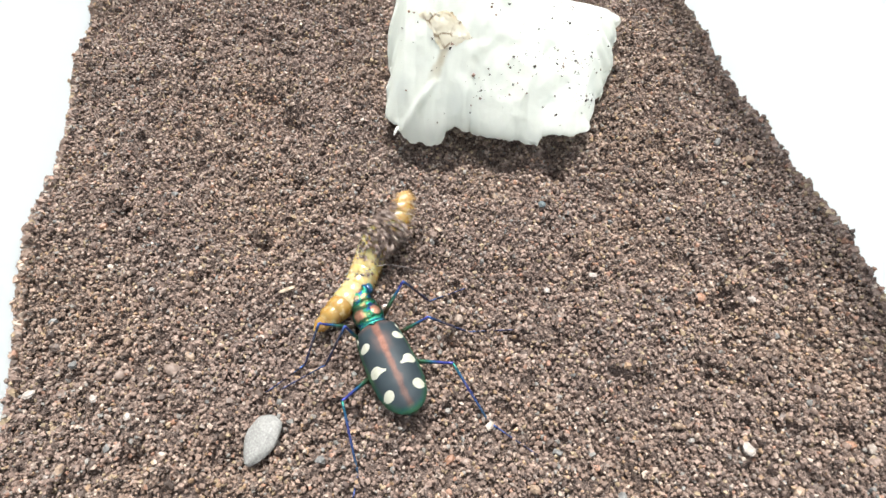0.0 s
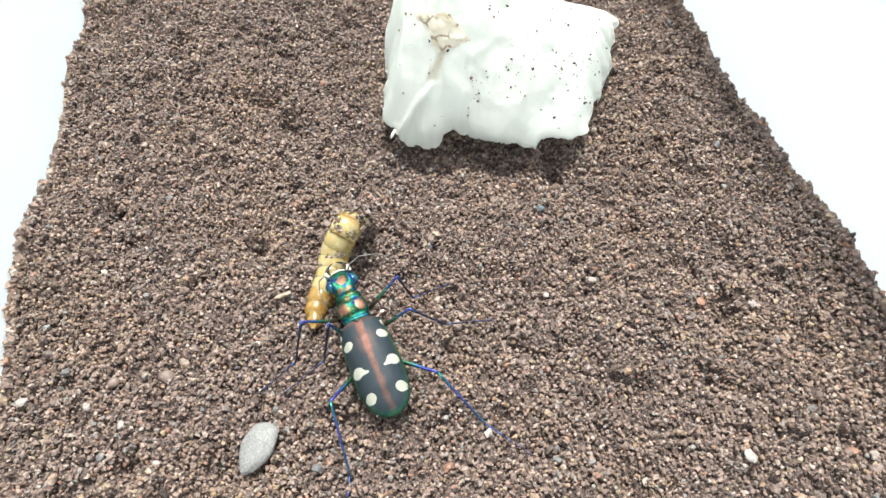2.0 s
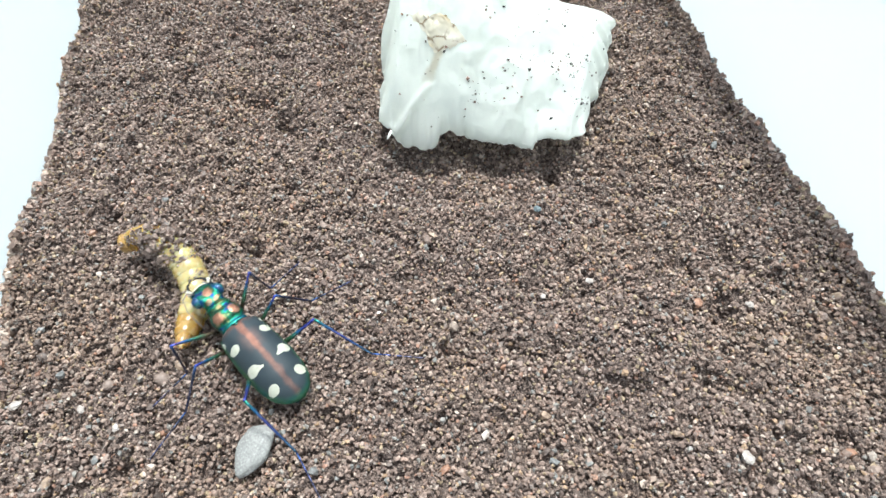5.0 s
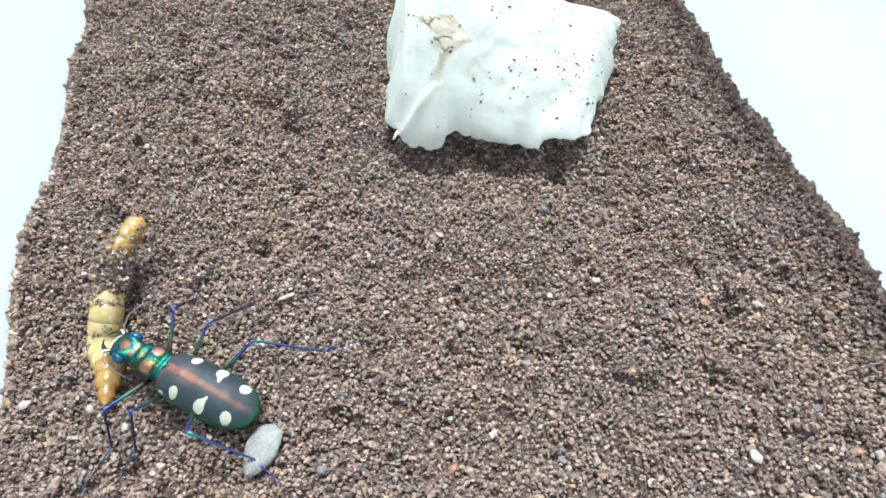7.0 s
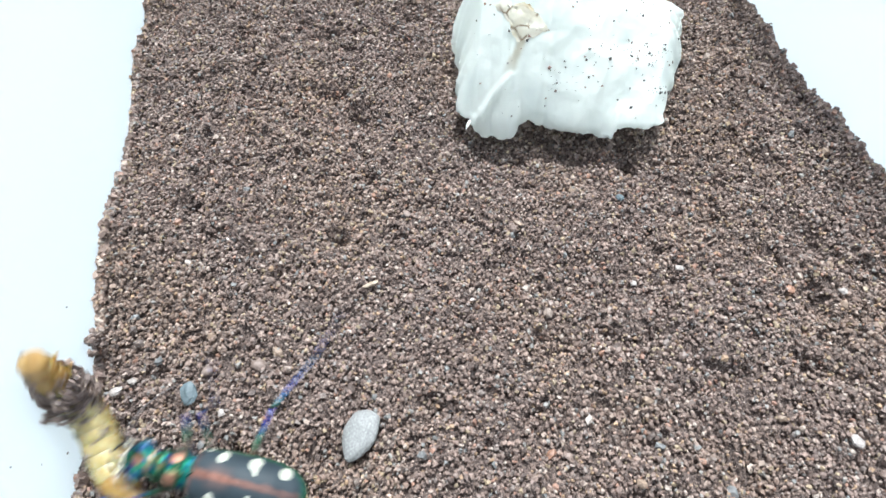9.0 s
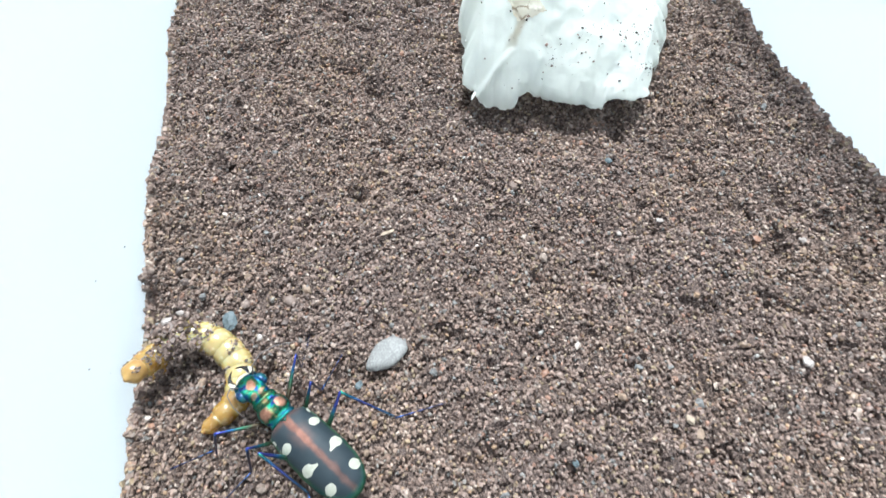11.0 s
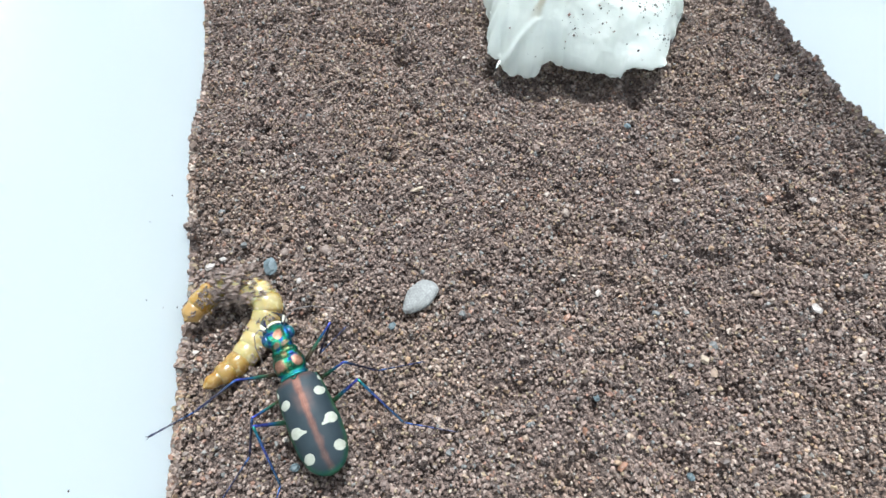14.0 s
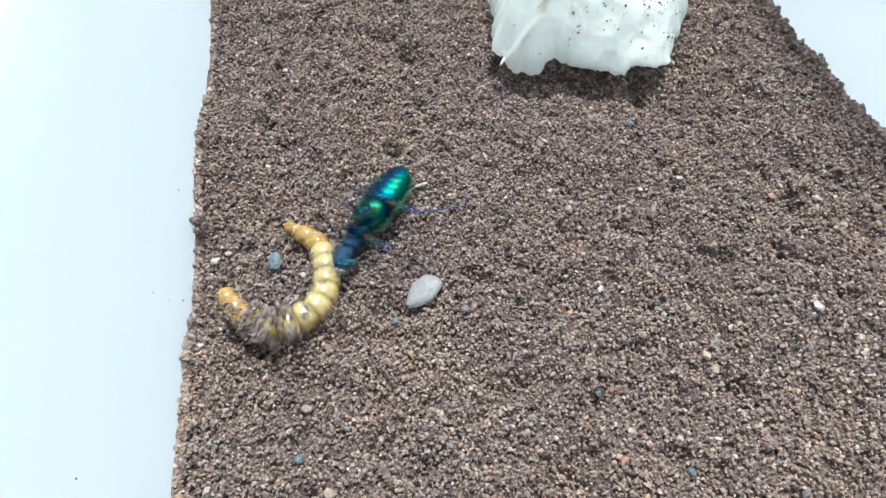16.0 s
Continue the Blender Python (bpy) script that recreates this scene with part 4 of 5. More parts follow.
    for j in range(n + 1):
        row = []
        for i in range(n + 1):
            u, v = i / n, j / n
            # four corners on the wad, the right one drawn out to a tip
            s = (1 - v) * (0.145 + 0.155 * u) + v * (0.275 + 0.125 * u) + rng.uniform(-0.003, 0.003)
            r = (1 - v) * (0.31 - 0.005 * u) + v * (0.175 + 0.05 * u) + rng.uniform(-0.005, 0.005)
            p = tissue_at(s, r)
            inner = min(1.0, 4 * min(u, 1 - u, v, 1 - v))
            puff = 0.08 + inner * (0.10 + 0.28 * abs(noise.noise(Vector((3 * u, 3 * v, 1)))) + rng.uniform(-0.05, 0.05))
            row.append(bm.verts.new((p + Vector((0, -0.5 * puff, puff))) * MM))
        grid.append(row)
    faces = []
    for j in range(n):
        for i in range(n):
            a, b, c, d = grid[j][i], grid[j][i + 1], grid[j + 1][i + 1], grid[j + 1][i]
            faces += [bm.faces.new((a, b, c)), bm.faces.new((a, c, d))] if (i + j) % 2 else [bm.faces.new((a, b, d)), bm.faces.new((b, c, d))]
    bmesh.ops.solidify(bm, geom=faces, thickness=0.0002)
    part("fold", bm, yellowed, wad, "yellowed tissue fold")
    # sand that sticks to it
    rng = np.random.default_rng(12)
    at, size = [], []
    for k in range(240):
        if k < 95:
            s, r = rng.uniform(0.04, 0.97), rng.uniform(0.02, 0.75)
        else:
            cs, cr, spread = ((0.80, 0.30, 0.05), (0.90, 0.33, 0.04), (0.86, 0.22, 0.06), (0.62, 0.18, 0.04), (0.45, 0.09, 0.03), (0.93, 0.14, 0.04))[k % 6]
            s, r = np.clip(rng.normal(cs, spread), 0.03, 0.97), np.clip(rng.normal(cr, spread), 0.01, 0.9)
        at.append((tissue_at(float(s), float(r)) + Vector((0, -0.03, 0.05))) * MM)
        size.append(MM * (0.045 + 0.15 * rng.random() ** 3))
    ob = new("stuck_grit", grains_mesh("stuck_grit", np.array(at), np.array(size), rng, dark_grit_material(), "block"))
    ob.parent = wad
    tagged(ob, "dark sand specks stuck to the tissue", kind="stuff")


def dark_grit_material():
    n = Nodes("dark grit")
    rnd = n.node("NewGeometry").outputs["Random Per Island"]
    n.colour(n.ramp(rnd, [(0.0, (0.03, 0.025, 0.025)), (0.4, (0.07, 0.052, 0.045)), (0.65, (0.15, 0.10, 0.08)), (0.82, (0.25, 0.15, 0.12)), (0.94, (0.30, 0.16, 0.10))], True))
    n.set(Roughness=0.6)
    return n.mat


# ---- stones ----
def build_stones(ground):
    grey = Nodes("grey pebble stone")
    c = grey.coords()
    grey.colour(grey.mix(0.35, grey.ramp(grey.noise(700, 4, c), [(0.3, (0.14, 0.14, 0.133)), (0.7, (0.215, 0.215, 0.202))]),
                         grey.ramp(grey.noise(5000, 3, c), [(0.35, (0.12, 0.12, 0.12)), (0.62, (0.30, 0.30, 0.29)), (0.75, (0.55, 0.55, 0.53))])))
    grey.set(Roughness=0.7)
    grey.bump(grey.noise(4000, 4, c), 0.4, 0.00008)
    pebble = part("pebble", stone_bm((1.72, 2.62, 0.75), 3, 4, 0.08, 0.45), grey.mat)
    tagged(pebble, "smooth flat grey drop-shaped pebble on sand", "pebble")
    slate = plain("blue-grey slate", (0.060, 0.082, 0.090), (0.115, 0.145, 0.155), 900, 0.6, 0.5)
    quartz = plain("milky quartz", (0.27, 0.235, 0.21), (0.37, 0.33, 0.30), 900, 0.3, 0.4)
    brown = plain("brown grit stone", (0.15, 0.11, 0.09), (0.24, 0.185, 0.155), 1200, 0.6, 0.5)
    straw = plain("straw-coloured chip", (0.27, 0.205, 0.145), (0.37, 0.30, 0.22), 1500, 0.55, 0.4)
    made = {}
    for name, label, cat, mat, size, at, turn, seed in (
            ("stone_chip", "flat blue-grey slate chip on sand", "stone", slate, (0.90, 1.30, 0.38), (-35.1, 21.3), 15, 5),
            ("quartz_flake", "small white quartz flake on sand", "stone", quartz, (0.62, 0.72, 0.3), (30.0, 16.5), 20, 6),
            ("quartz_flake", "small white quartz flake on sand", "stone", quartz, (0.45, 0.55, 0.25), (35.1, 33.3), 50, 7),
            ("quartz_flake", "small pinkish quartz flake on sand", "stone", quartz, (0.42, 0.50, 0.25), (12.4, 34.8), 10, 8),
            ("quartz_flake", "small pinkish quartz flake on sand", "stone", quartz, (0.48, 0.56, 0.25), (17.8, 36.5), 80, 9),
            ("quartz_flake", "white quartz flake beside the box wall", "stone", quartz, (0.75, 0.55, 0.3), (-43.3, 21.9), 30, 10),
            ("quartz_flake", "small white quartz flake on sand", "stone", quartz, (0.45, 0.52, 0.3), (-35.4, 21.1), 30, 11),
            ("stone_chip", "small green-grey stone chip on sand", "stone", slate, (0.45, 0.5, 0.3), (12.8, 47.1), 30, 12),
            ("stone_chip", "small blue-grey stone chip on sand", "stone", slate, (0.5, 0.4, 0.3), (-19.4, 14.0), 60, 13),
            ("brown_stone", "rounded brown stone half sunk in sand", "stone", brown, (0.95, 0.8, 0.6), (-29.0, 25.1), 10, 14),
            ("brown_stone", "rounded brown stone half sunk in sand", "stone", brown, (0.75, 0.6, 0.5), (-34.0, 24.0), 40, 15),
            ("straw_chip", "straw-coloured splinter lying on sand", "splinter", straw, (0.28, 1.05, 0.2), (-17.4, 34.2), -62, 16),
            ("quartz_flake", "small white quartz flake on sand", "stone", quartz, (0.40, 0.46, 0.25), (-31.0, 19.1), 30, 17),
            ("stone_chip", "small blue-grey stone chip on sand", "stone", slate, (0.42, 0.5, 0.3), (3.8, 6.1), 20, 18),
            ("stone_chip", "small blue-grey stone chip on sand", "stone", slate, (0.45, 0.4, 0.3), (12.2, -2.4), 70, 19),
            ("straw_chip", "yellowish grain lying on sand", "stone", straw, (0.40, 0.55, 0.3), (16.1, 10.2), 50, 20),
            ("stone_chip", "small blue-grey stone chip on sand", "stone", slate, (0.5, 0.42, 0.3), (-28.1, -2.6), 10, 22)):
        ob = part(name, stone_bm([0.85 * v for v in size] if name == "quartz_flake" else size, seed, 2, 0.42), mat, flat=name != "brown_stone")
        x, y = at[0] * MM, at[1] * MM
        ob.matrix_world = pose(x, y, relief(x, y) + (0.15 if name == "brown_stone" else 0.7) * MM, random.Random(seed).uniform(-8, 8), random.Random(seed + 1).uniform(-8, 8), turn)
        tagged(ob, label, cat)
        made[seed] = ob
    # coarse grit: single pieces of the sand bed
    grit = Nodes("coarse grit")
    rnd = grit.node("ObjectInfo").outputs["Random"]
    gc = grit.coords()
    base = grit.ramp(rnd, [(0.0, (0.09, 0.066, 0.055)), (0.2, (0.17, 0.125, 0.105)), (0.42, (0.23, 0.17, 0.14)), (0.58, (0.15, 0.15, 0.145)), (0.68, (0.30, 0.22, 0.16)),
                           (0.80, (0.26, 0.14, 0.09)), (0.88, (0.34, 0.27, 0.22)), (0.96, (0.44, 0.38, 0.33))], True)
    grit.colour(grit.mix(1.0, base, grit.ramp(grit.noise(1800, 3, gc), [(0.3, (0.7,)), (0.7, (1.15,))]), "MULTIPLY"))
    grit.set(Roughness=0.5)
    meshes = []
    for k in range(9):
        bm = stone_bm((0.5, 0.62, 0.42), 30 + k, 1, 0.6)
        me = bpy.data.meshes.new("grit")
        bm.to_mesh(me)
        bm.free()
        me.materials.append(grit.mat)
        me.polygons.foreach_set("use_smooth", [False] * len(me.polygons))
        meshes.append(me)
    rng = random.Random(21)
    for k in range(290):
        q = BOX @ Vector((rng.uniform(-HALF_W + 0.001, HALF_W - 0.001), rng.uniform(-0.050, 0.045), 0))
        ob = new("grit_stone", meshes[k % 9])
        ob.parent = ground
        s = rng.uniform(0.6, 1.15)
        ob.matrix_local = pose(q.x, q.y, relief(q.x, q.y) + 0.12 * MM, rng.uniform(0, 360), rng.uniform(0, 360), rng.uniform(0, 360)) @ Matrix.Diagonal((s, s, s, 1))
    return pebble, made[5], made[11], made[13]


def build_clump():
    """A clot of damp grains that the struggle throws against the box wall."""
    rng = np.random.default_rng(77)
    n = 70
    away = rng.normal(size=(n, 3))
    away /= np.linalg.norm(away, axis=1)[:, None]
    at = away * (rng.random((n, 1)) ** 0.4) * np.array([0.9, 1.5, 1.0]) * MM
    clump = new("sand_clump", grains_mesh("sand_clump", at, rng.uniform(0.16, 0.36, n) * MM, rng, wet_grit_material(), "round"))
    return tagged(clump, "damp clot of brown sand against the box wall", "sand clump")


# ---- build ----
build_box()
ground = build_sand()
build_grains(ground)
build_tissue()
pebble, slate_chip, white_flake, blue_chip = build_stones(ground)
beetle, legs = build_beetle()
larva, rings = build_larva()
clump = build_clump()


# ---- what moves ----
def along(direction, up):
    """A turn that lays +y along direction, with z near up."""
    y = Vector(direction).normalized()
    x = y.cross(Vector(up))
    if x.length < 1e-4:
        x = y.cross(Vector((1, 0, 0.01)))
    x.normalize()
    return Matrix((x, y, x.cross(y))).transposed().to_4x4()


def bend(hip, foot, lengths, pole):
    """Knee, ankle and toe of a leg whose toe reaches for foot."""
    a, b, c = lengths
    flat = (foot - hip) * Vector((1, 1, 0.35))
    ankle = foot - flat.normalized() * c * 0.93
    ankle.z += 0.35 * MM
    d = ankle - hip
    far = min(max(d.length, abs(a - b) * 1.05 + 0.6 * MM), (a + b) * 0.985)
    d = d.normalized()
    s = (a * a - b * b + far * far) / (2 * far)
    h = math.sqrt(max(a * a - s * s, 0.0))
    side = (pole - d * pole.dot(d)).normalized()
    knee = hip + d * s + side * h
    ankle = hip + d * far
    toe = ankle + (foot - ankle).normalized() * c
    return knee, ankle, toe


def spline(points, n):
    """n places at even steps along a smooth line through the points, and the ways there."""
    p = [2 * points[0] - points[1], *points, 2 * points[-1] - points[-2]]
    fine = []
    for i in range(1, len(p) - 2):
        for k in range(12):
            s = k / 12
            a, b, c, d = p[i - 1], p[i], p[i + 1], p[i + 2]
            fine.append(0.5 * (2 * b + (c - a) * s + (2 * a - 5 * b + 4 * c - d) * s * s + (3 * b - a - 3 * c + d) * s ** 3))
    fine.append(points[-1])
    run = [0.0]
    for a, b in zip(fine, fine[1:]):
        run.append(run[-1] + (b - a).length)
    xyz = np.array([v[:] for v in fine])
    want = np.linspace(0.02, 0.98, n) * run[-1]
    at = np.stack([np.interp(want, run, xyz[:, k]) for k in range(3)], 1)
    ways = np.gradient(at, axis=0)
    return [Vector(v) for v in at], [Vector(v) for v in ways]


BODY_ROWS, LARVA_ROWS = [], []
LEG_ROWS = [([], [], []) for _ in legs]
RING_ROWS = [[] for _ in rings]


def beat(t, body, feet, line, poles=()):
    """One moment: the beetle's place (mm) and yaw, pitch and roll; where its six feet stand; the larva's line; poles of the first legs that reach for the wall."""
    x, y, z, yaw, pitch, roll = body
    m = pose(x * MM, y * MM, z * MM, 0, 0, yaw) @ pose(0, 0, 0, pitch) @ pose(0, 0, 0, 0, roll)
    BODY_ROWS.append((t, m))
    back = m.inverted()
    up = back.to_3x3() @ Vector((0, 0, 1))
    for i, ((sx, hip, lengths, pole, _), foot, rows) in enumerate(zip(legs, feet, LEG_ROWS)):
        pole = poles[i] if i < len(poles) else pole
        h = Vector((sx * hip[0], hip[1], hip[2])) * MM
        spot = Vector(foot) * MM
        if spot.z < 1.5 * MM:
            spot.z = relief(spot.x, spot.y) + 0.6 * MM
        f = back @ spot
        # the knee rises outward; on its back the beetle folds its legs over its belly
        lift = pole[2] if up.z > -0.2 else -0.8
        knee, ankle, toe = bend(h, f, [v * MM for v in lengths], Vector((sx * pole[0], pole[1], lift)))
        turn = along(knee - h, (0, 0, 1))
        femur = Matrix.Translation(h) @ turn
        inv = femur.inverted()
        k, a, e = inv @ knee, inv @ ankle, inv @ toe
        rows[0].append((t, femur))
        rows[1].append((t, Matrix.Translation(k) @ along(a - k, (0, 0, 1))))
        rows[2].append((t, Matrix.Translation(a) @ along(e - a, (0, 0, 1))))
    pts = [Vector(p) * MM for p in line]
    for p in pts:
        p.z += max(0.0, relief(p.x, p.y) + 0.3 * MM)
    base = pts[2] * Vector((1, 1, 0))
    LARVA_ROWS.append((t, Matrix.Translation(base)))
    at, ways = spline(pts, len(rings))
    for p, w, rows in zip(at, ways, RING_ROWS):
        rows.append((t, Matrix.Translation(p - base) @ along(w, (0, 0, 1))))


def motions():
    beat(0, (-4.7, 24.5, -0.3, 26.7, -3.9, 0.0),
         ((-17.3, 22.3, 0.9), (-15.7, 22.3, 0.9), (-8.0, 9.0, 0.9), (2.8, 34.8, 0.9), (8.0, 29.6, 0.9), (9.6, 16.7, 0.9)),
         ((-12.7, 29.0, 1.4), (-10.7, 31.5, 0.7), (-9.3, 34.0, 0.9), (-8.2, 36.9, 2.0), (-7.1, 39.1, 3.2), (-4.9, 41.1, 4.1), (-4.0, 44.0, 4.5)))
    beat(0.5, (-5.1, 24.6, -0.3, 24.9, -3.7, 0.0),
         ((-17.4, 22.5, 0.9), (-15.5, 22.4, 0.9), (-8.1, 9.2, 0.9), (2.4, 35.0, 0.9), (7.4, 29.9, 0.9), (9.5, 16.8, 0.9)),
         ((-13.3, 29.0, 1.4), (-10.9, 31.4, 0.7), (-9.2, 34.0, 0.9), (-9.6, 37.2, 1.8), (-9.8, 40.9, 3.8), (-12.4, 43.5, 2.2), (-13.8, 45.1, -1.6)))
    beat(1, (-4.4, 23.7, 0.6, 21.5, 5.0, 0.0),
         ((-17.5, 22.6, 0.9), (-15.4, 22.5, 0.9), (-8.0, 9.3, 0.9), (1.9, 35.3, 0.9), (6.9, 30.2, 0.9), (9.5, 16.9, 0.9)),
         ((-12.9, 28.9, 1.4), (-10.2, 31.4, 0.7), (-8.4, 33.9, 0.9), (-8.6, 37.0, 2.0), (-10.6, 40.6, 4.4), (-11.5, 43.2, 1.8), (-12.0, 44.6, -2.6)))
    beat(1.5, (-5.6, 24.6, 0.7, 22.2, 5.8, -2.0),
         ((-17.6, 22.8, 0.9), (-15.2, 22.6, 0.9), (-8.0, 9.5, 0.9), (1.5, 35.5, 0.9), (6.3, 30.5, 0.9), (9.4, 17.1, 0.9)),
         ((-13.4, 29.6, 1.4), (-12.1, 32.3, 0.8), (-10.8, 35.5, 0.8), (-10.7, 38.2, 2.2), (-10.1, 40.8, 4.4), (-10.6, 43.4, 1.8), (-10.9, 44.8, -2.6)))
    beat(2, (-6.1, 25.4, 0.6, 24.8, 4.3, -3.0),
         ((-17.7, 23.0, 0.9), (-15.1, 22.7, 0.9), (-8.0, 9.6, 0.9), (1.1, 35.8, 0.9), (5.7, 30.8, 0.9), (9.4, 17.2, 0.9)),
         ((-13.2, 30.2, 1.4), (-13.2, 32.7, 0.9), (-12.2, 35.8, 0.8), (-11.7, 38.6, 2.2), (-10.2, 40.9, 4.4), (-9.6, 43.5, 1.8), (-9.2, 44.9, -2.6)))
    beat(2.3, (-6.8, 26.0, 0.7, 28.0, 5.9, -3.0),
         ((-17.8, 22.9, 0.9), (-15.0, 22.7, 0.9), (-7.9, 9.9, 0.9), (0.6, 36.0, 0.9), (5.6, 31.0, 0.9), (9.3, 17.2, 0.9)),
         ((-14.0, 30.3, 1.4), (-14.0, 32.8, 0.9), (-13.6, 35.7, 0.8), (-12.5, 38.7, 2.2), (-11.1, 40.9, 4.4), (-10.5, 43.5, 1.8), (-10.1, 44.9, -2.6)))
    beat(2.5, (-9.6, 27.9, 0.2, 47.9, 0.7, 0.0),
         ((-21.8, 25.6, 0.9), (-20.7, 20.7, 0.9), (-7.4, 12.5, 0.9), (-5.2, 38.2, 0.9), (0.4, 35.5, 0.9), (6.6, 23.2, 0.9)),
         ((-17.2, 29.2, 1.4), (-18.2, 32.5, 0.7), (-19.6, 35.7, 0.9), (-19.0, 38.8, 1.9), (-16.8, 41.5, 2.5), (-13.8, 43.1, 2.5), (-10.3, 43.5, 2.3)))
    beat(2.7, (-10.0, 28.1, 0.0, 47.2, -0.9, 0.0),
         ((-22.4, 24.1, 0.9), (-21.1, 20.3, 0.9), (-7.4, 12.6, 0.9), (-5.6, 38.7, 0.9), (-0.2, 35.7, 0.9), (6.4, 23.2, 0.9)),
         ((-17.5, 29.6, 1.4), (-19.1, 32.6, 0.7), (-20.0, 35.9, 0.9), (-19.4, 39.1, 1.8), (-17.2, 41.6, 2.5), (-14.2, 43.1, 2.6), (-10.8, 43.7, 2.3)))
    beat(3, (-10.5, 28.3, -0.2, 46.2, -3.3, 0.0),
         ((-23.4, 22.0, 0.9), (-21.6, 19.7, 0.9), (-7.3, 12.6, 0.9), (-6.2, 39.4, 0.9), (-1.2, 36.0, 0.9), (6.1, 23.3, 0.9)),
         ((-17.7, 30.0, 1.4), (-19.3, 32.8, 0.7), (-20.0, 36.1, 0.9), (-18.7, 38.5, 2.6), (-16.4, 40.4, 4.0), (-14.0, 42.6, 4.8), (-12.1, 45.3, 5.3)))
    beat(3.2, (-10.5, 28.3, -0.2, 46.3, -3.0, 0.0),
         ((-23.4, 22.0, 0.9), (-21.6, 19.7, 0.9), (-7.3, 12.7, 0.9), (-6.4, 39.4, 0.9), (-1.3, 36.0, 0.9), (6.0, 23.3, 0.9)),
         ((-18.7, 30.9, 1.4), (-19.7, 33.7, 0.7), (-20.0, 36.8, 0.8), (-18.9, 39.1, 2.4), (-17.4, 41.4, 4.0), (-16.0, 44.0, 5.1), (-14.9, 46.8, 5.8)))
    beat(3.5, (-10.5, 28.3, -0.2, 46.5, -2.6, 0.0),
         ((-23.4, 22.0, 0.9), (-21.5, 19.7, 0.9), (-7.3, 12.7, 0.9), (-6.7, 39.4, 0.9), (-1.5, 36.0, 0.9), (5.8, 23.3, 0.9)),
         ((-19.5, 30.1, 1.4), (-19.5, 33.4, 0.7), (-19.9, 36.8, 0.8), (-20.5, 39.5, 2.7), (-21.4, 42.2, 4.6), (-22.5, 45.2, 5.7), (-23.7, 48.4, 6.3)))
    beat(3.8, (-10.9, 28.0, 0.2, 43.8, 1.1, 2.4),
         ((-23.0, 24.6, 0.9), (-22.2, 19.1, 0.9), (-7.5, 12.5, 0.9), (-7.0, 39.0, 0.9), (-1.8, 35.8, 0.9), (5.7, 23.3, 0.9)),
         ((-20.9, 30.0, 1.4), (-19.7, 33.4, 0.7), (-19.7, 37.1, 0.8), (-22.0, 39.7, 1.8), (-25.6, 40.3, 2.5), (-28.6, 38.5, 2.5), (-30.8, 35.5, 2.3)))
    beat(4, (-11.2, 27.8, 0.5, 42.1, 3.5, 4.0),
         ((-22.7, 26.3, 0.9), (-22.7, 18.6, 0.9), (-7.7, 12.4, 0.9), (-7.1, 38.7, 0.9), (-2.1, 35.6, 0.9), (5.5, 23.3, 0.9)),
         ((-22.6, 30.7, 1.4), (-20.5, 34.0, 0.6), (-20.9, 37.9, 0.8), (-23.5, 40.6, 1.9), (-27.3, 41.1, 2.6), (-30.1, 38.3, 2.6), (-31.3, 34.5, 2.3)))
    beat(4.2, (-13.7, 28.0, 0.8, 35.6, 6.5, 6.0),
         ((-25.4, 26.3, 0.9), (-24.1, 18.6, 0.9), (-8.3, 12.4, 0.9), (-9.7, 38.3, 0.9), (-4.4, 36.0, 0.9), (2.1, 25.7, 0.9)),
         ((-24.4, 32.3, 1.4), (-23.1, 35.5, 0.7), (-23.2, 38.9, 0.9), (-25.4, 41.4, 1.7), (-28.2, 40.6, 2.5), (-29.7, 37.4, 2.6), (-30.2, 34.0, 2.3)))
    beat(5, (-17.3, 25.8, 0.7, 46.7, 5.7, 4.5),
         ((-28.5, 21.9, 0.9), (-26.6, 16.5, 0.9), (-10.0, 12.6, 0.9), (-15.9, 38.2, 0.9), (-9.8, 36.1, 0.9), (-1.3, 26.9, 0.9)),
         ((-26.3, 27.9, 1.4), (-26.7, 31.1, 0.7), (-26.7, 34.3, 1.1), (-28.0, 37.1, 1.9), (-30.2, 39.4, 2.4), (-33.1, 40.9, 2.6), (-36.3, 40.5, 2.3)))
    beat(5.6, (-20.0, 24.1, 0.7, 55.0, 5.1, 3.3),
         ((-30.8, 18.6, 0.9), (-28.4, 14.9, 0.9), (-11.3, 12.7, 0.9), (-20.5, 38.1, 0.9), (-13.9, 36.3, 0.9), (-3.9, 27.7, 0.9)),
         ((-29.8, 24.9, 1.4), (-31.3, 27.9, 0.7), (-31.5, 31.3, 1.0), (-32.3, 34.5, 2.0), (-33.7, 37.6, 2.5), (-35.4, 40.6, 2.6), (-37.2, 43.6, 2.3)))
    beat(6.3, (-23.2, 22.2, 0.6, 64.7, 4.5, 2.0),
         ((-33.5, 14.7, 0.9), (-30.6, 13.1, 0.9), (-12.8, 12.8, 0.9), (-25.8, 38.0, 0.9), (-18.7, 36.4, 0.9), (-6.9, 28.7, 0.9)),
         ((-33.2, 23.1, 1.4), (-35.3, 25.7, 0.8), (-36.5, 28.9, 1.0), (-36.2, 32.2, 2.1), (-35.3, 35.5, 2.5), (-34.5, 38.9, 2.5), (-33.8, 42.3, 2.3)))
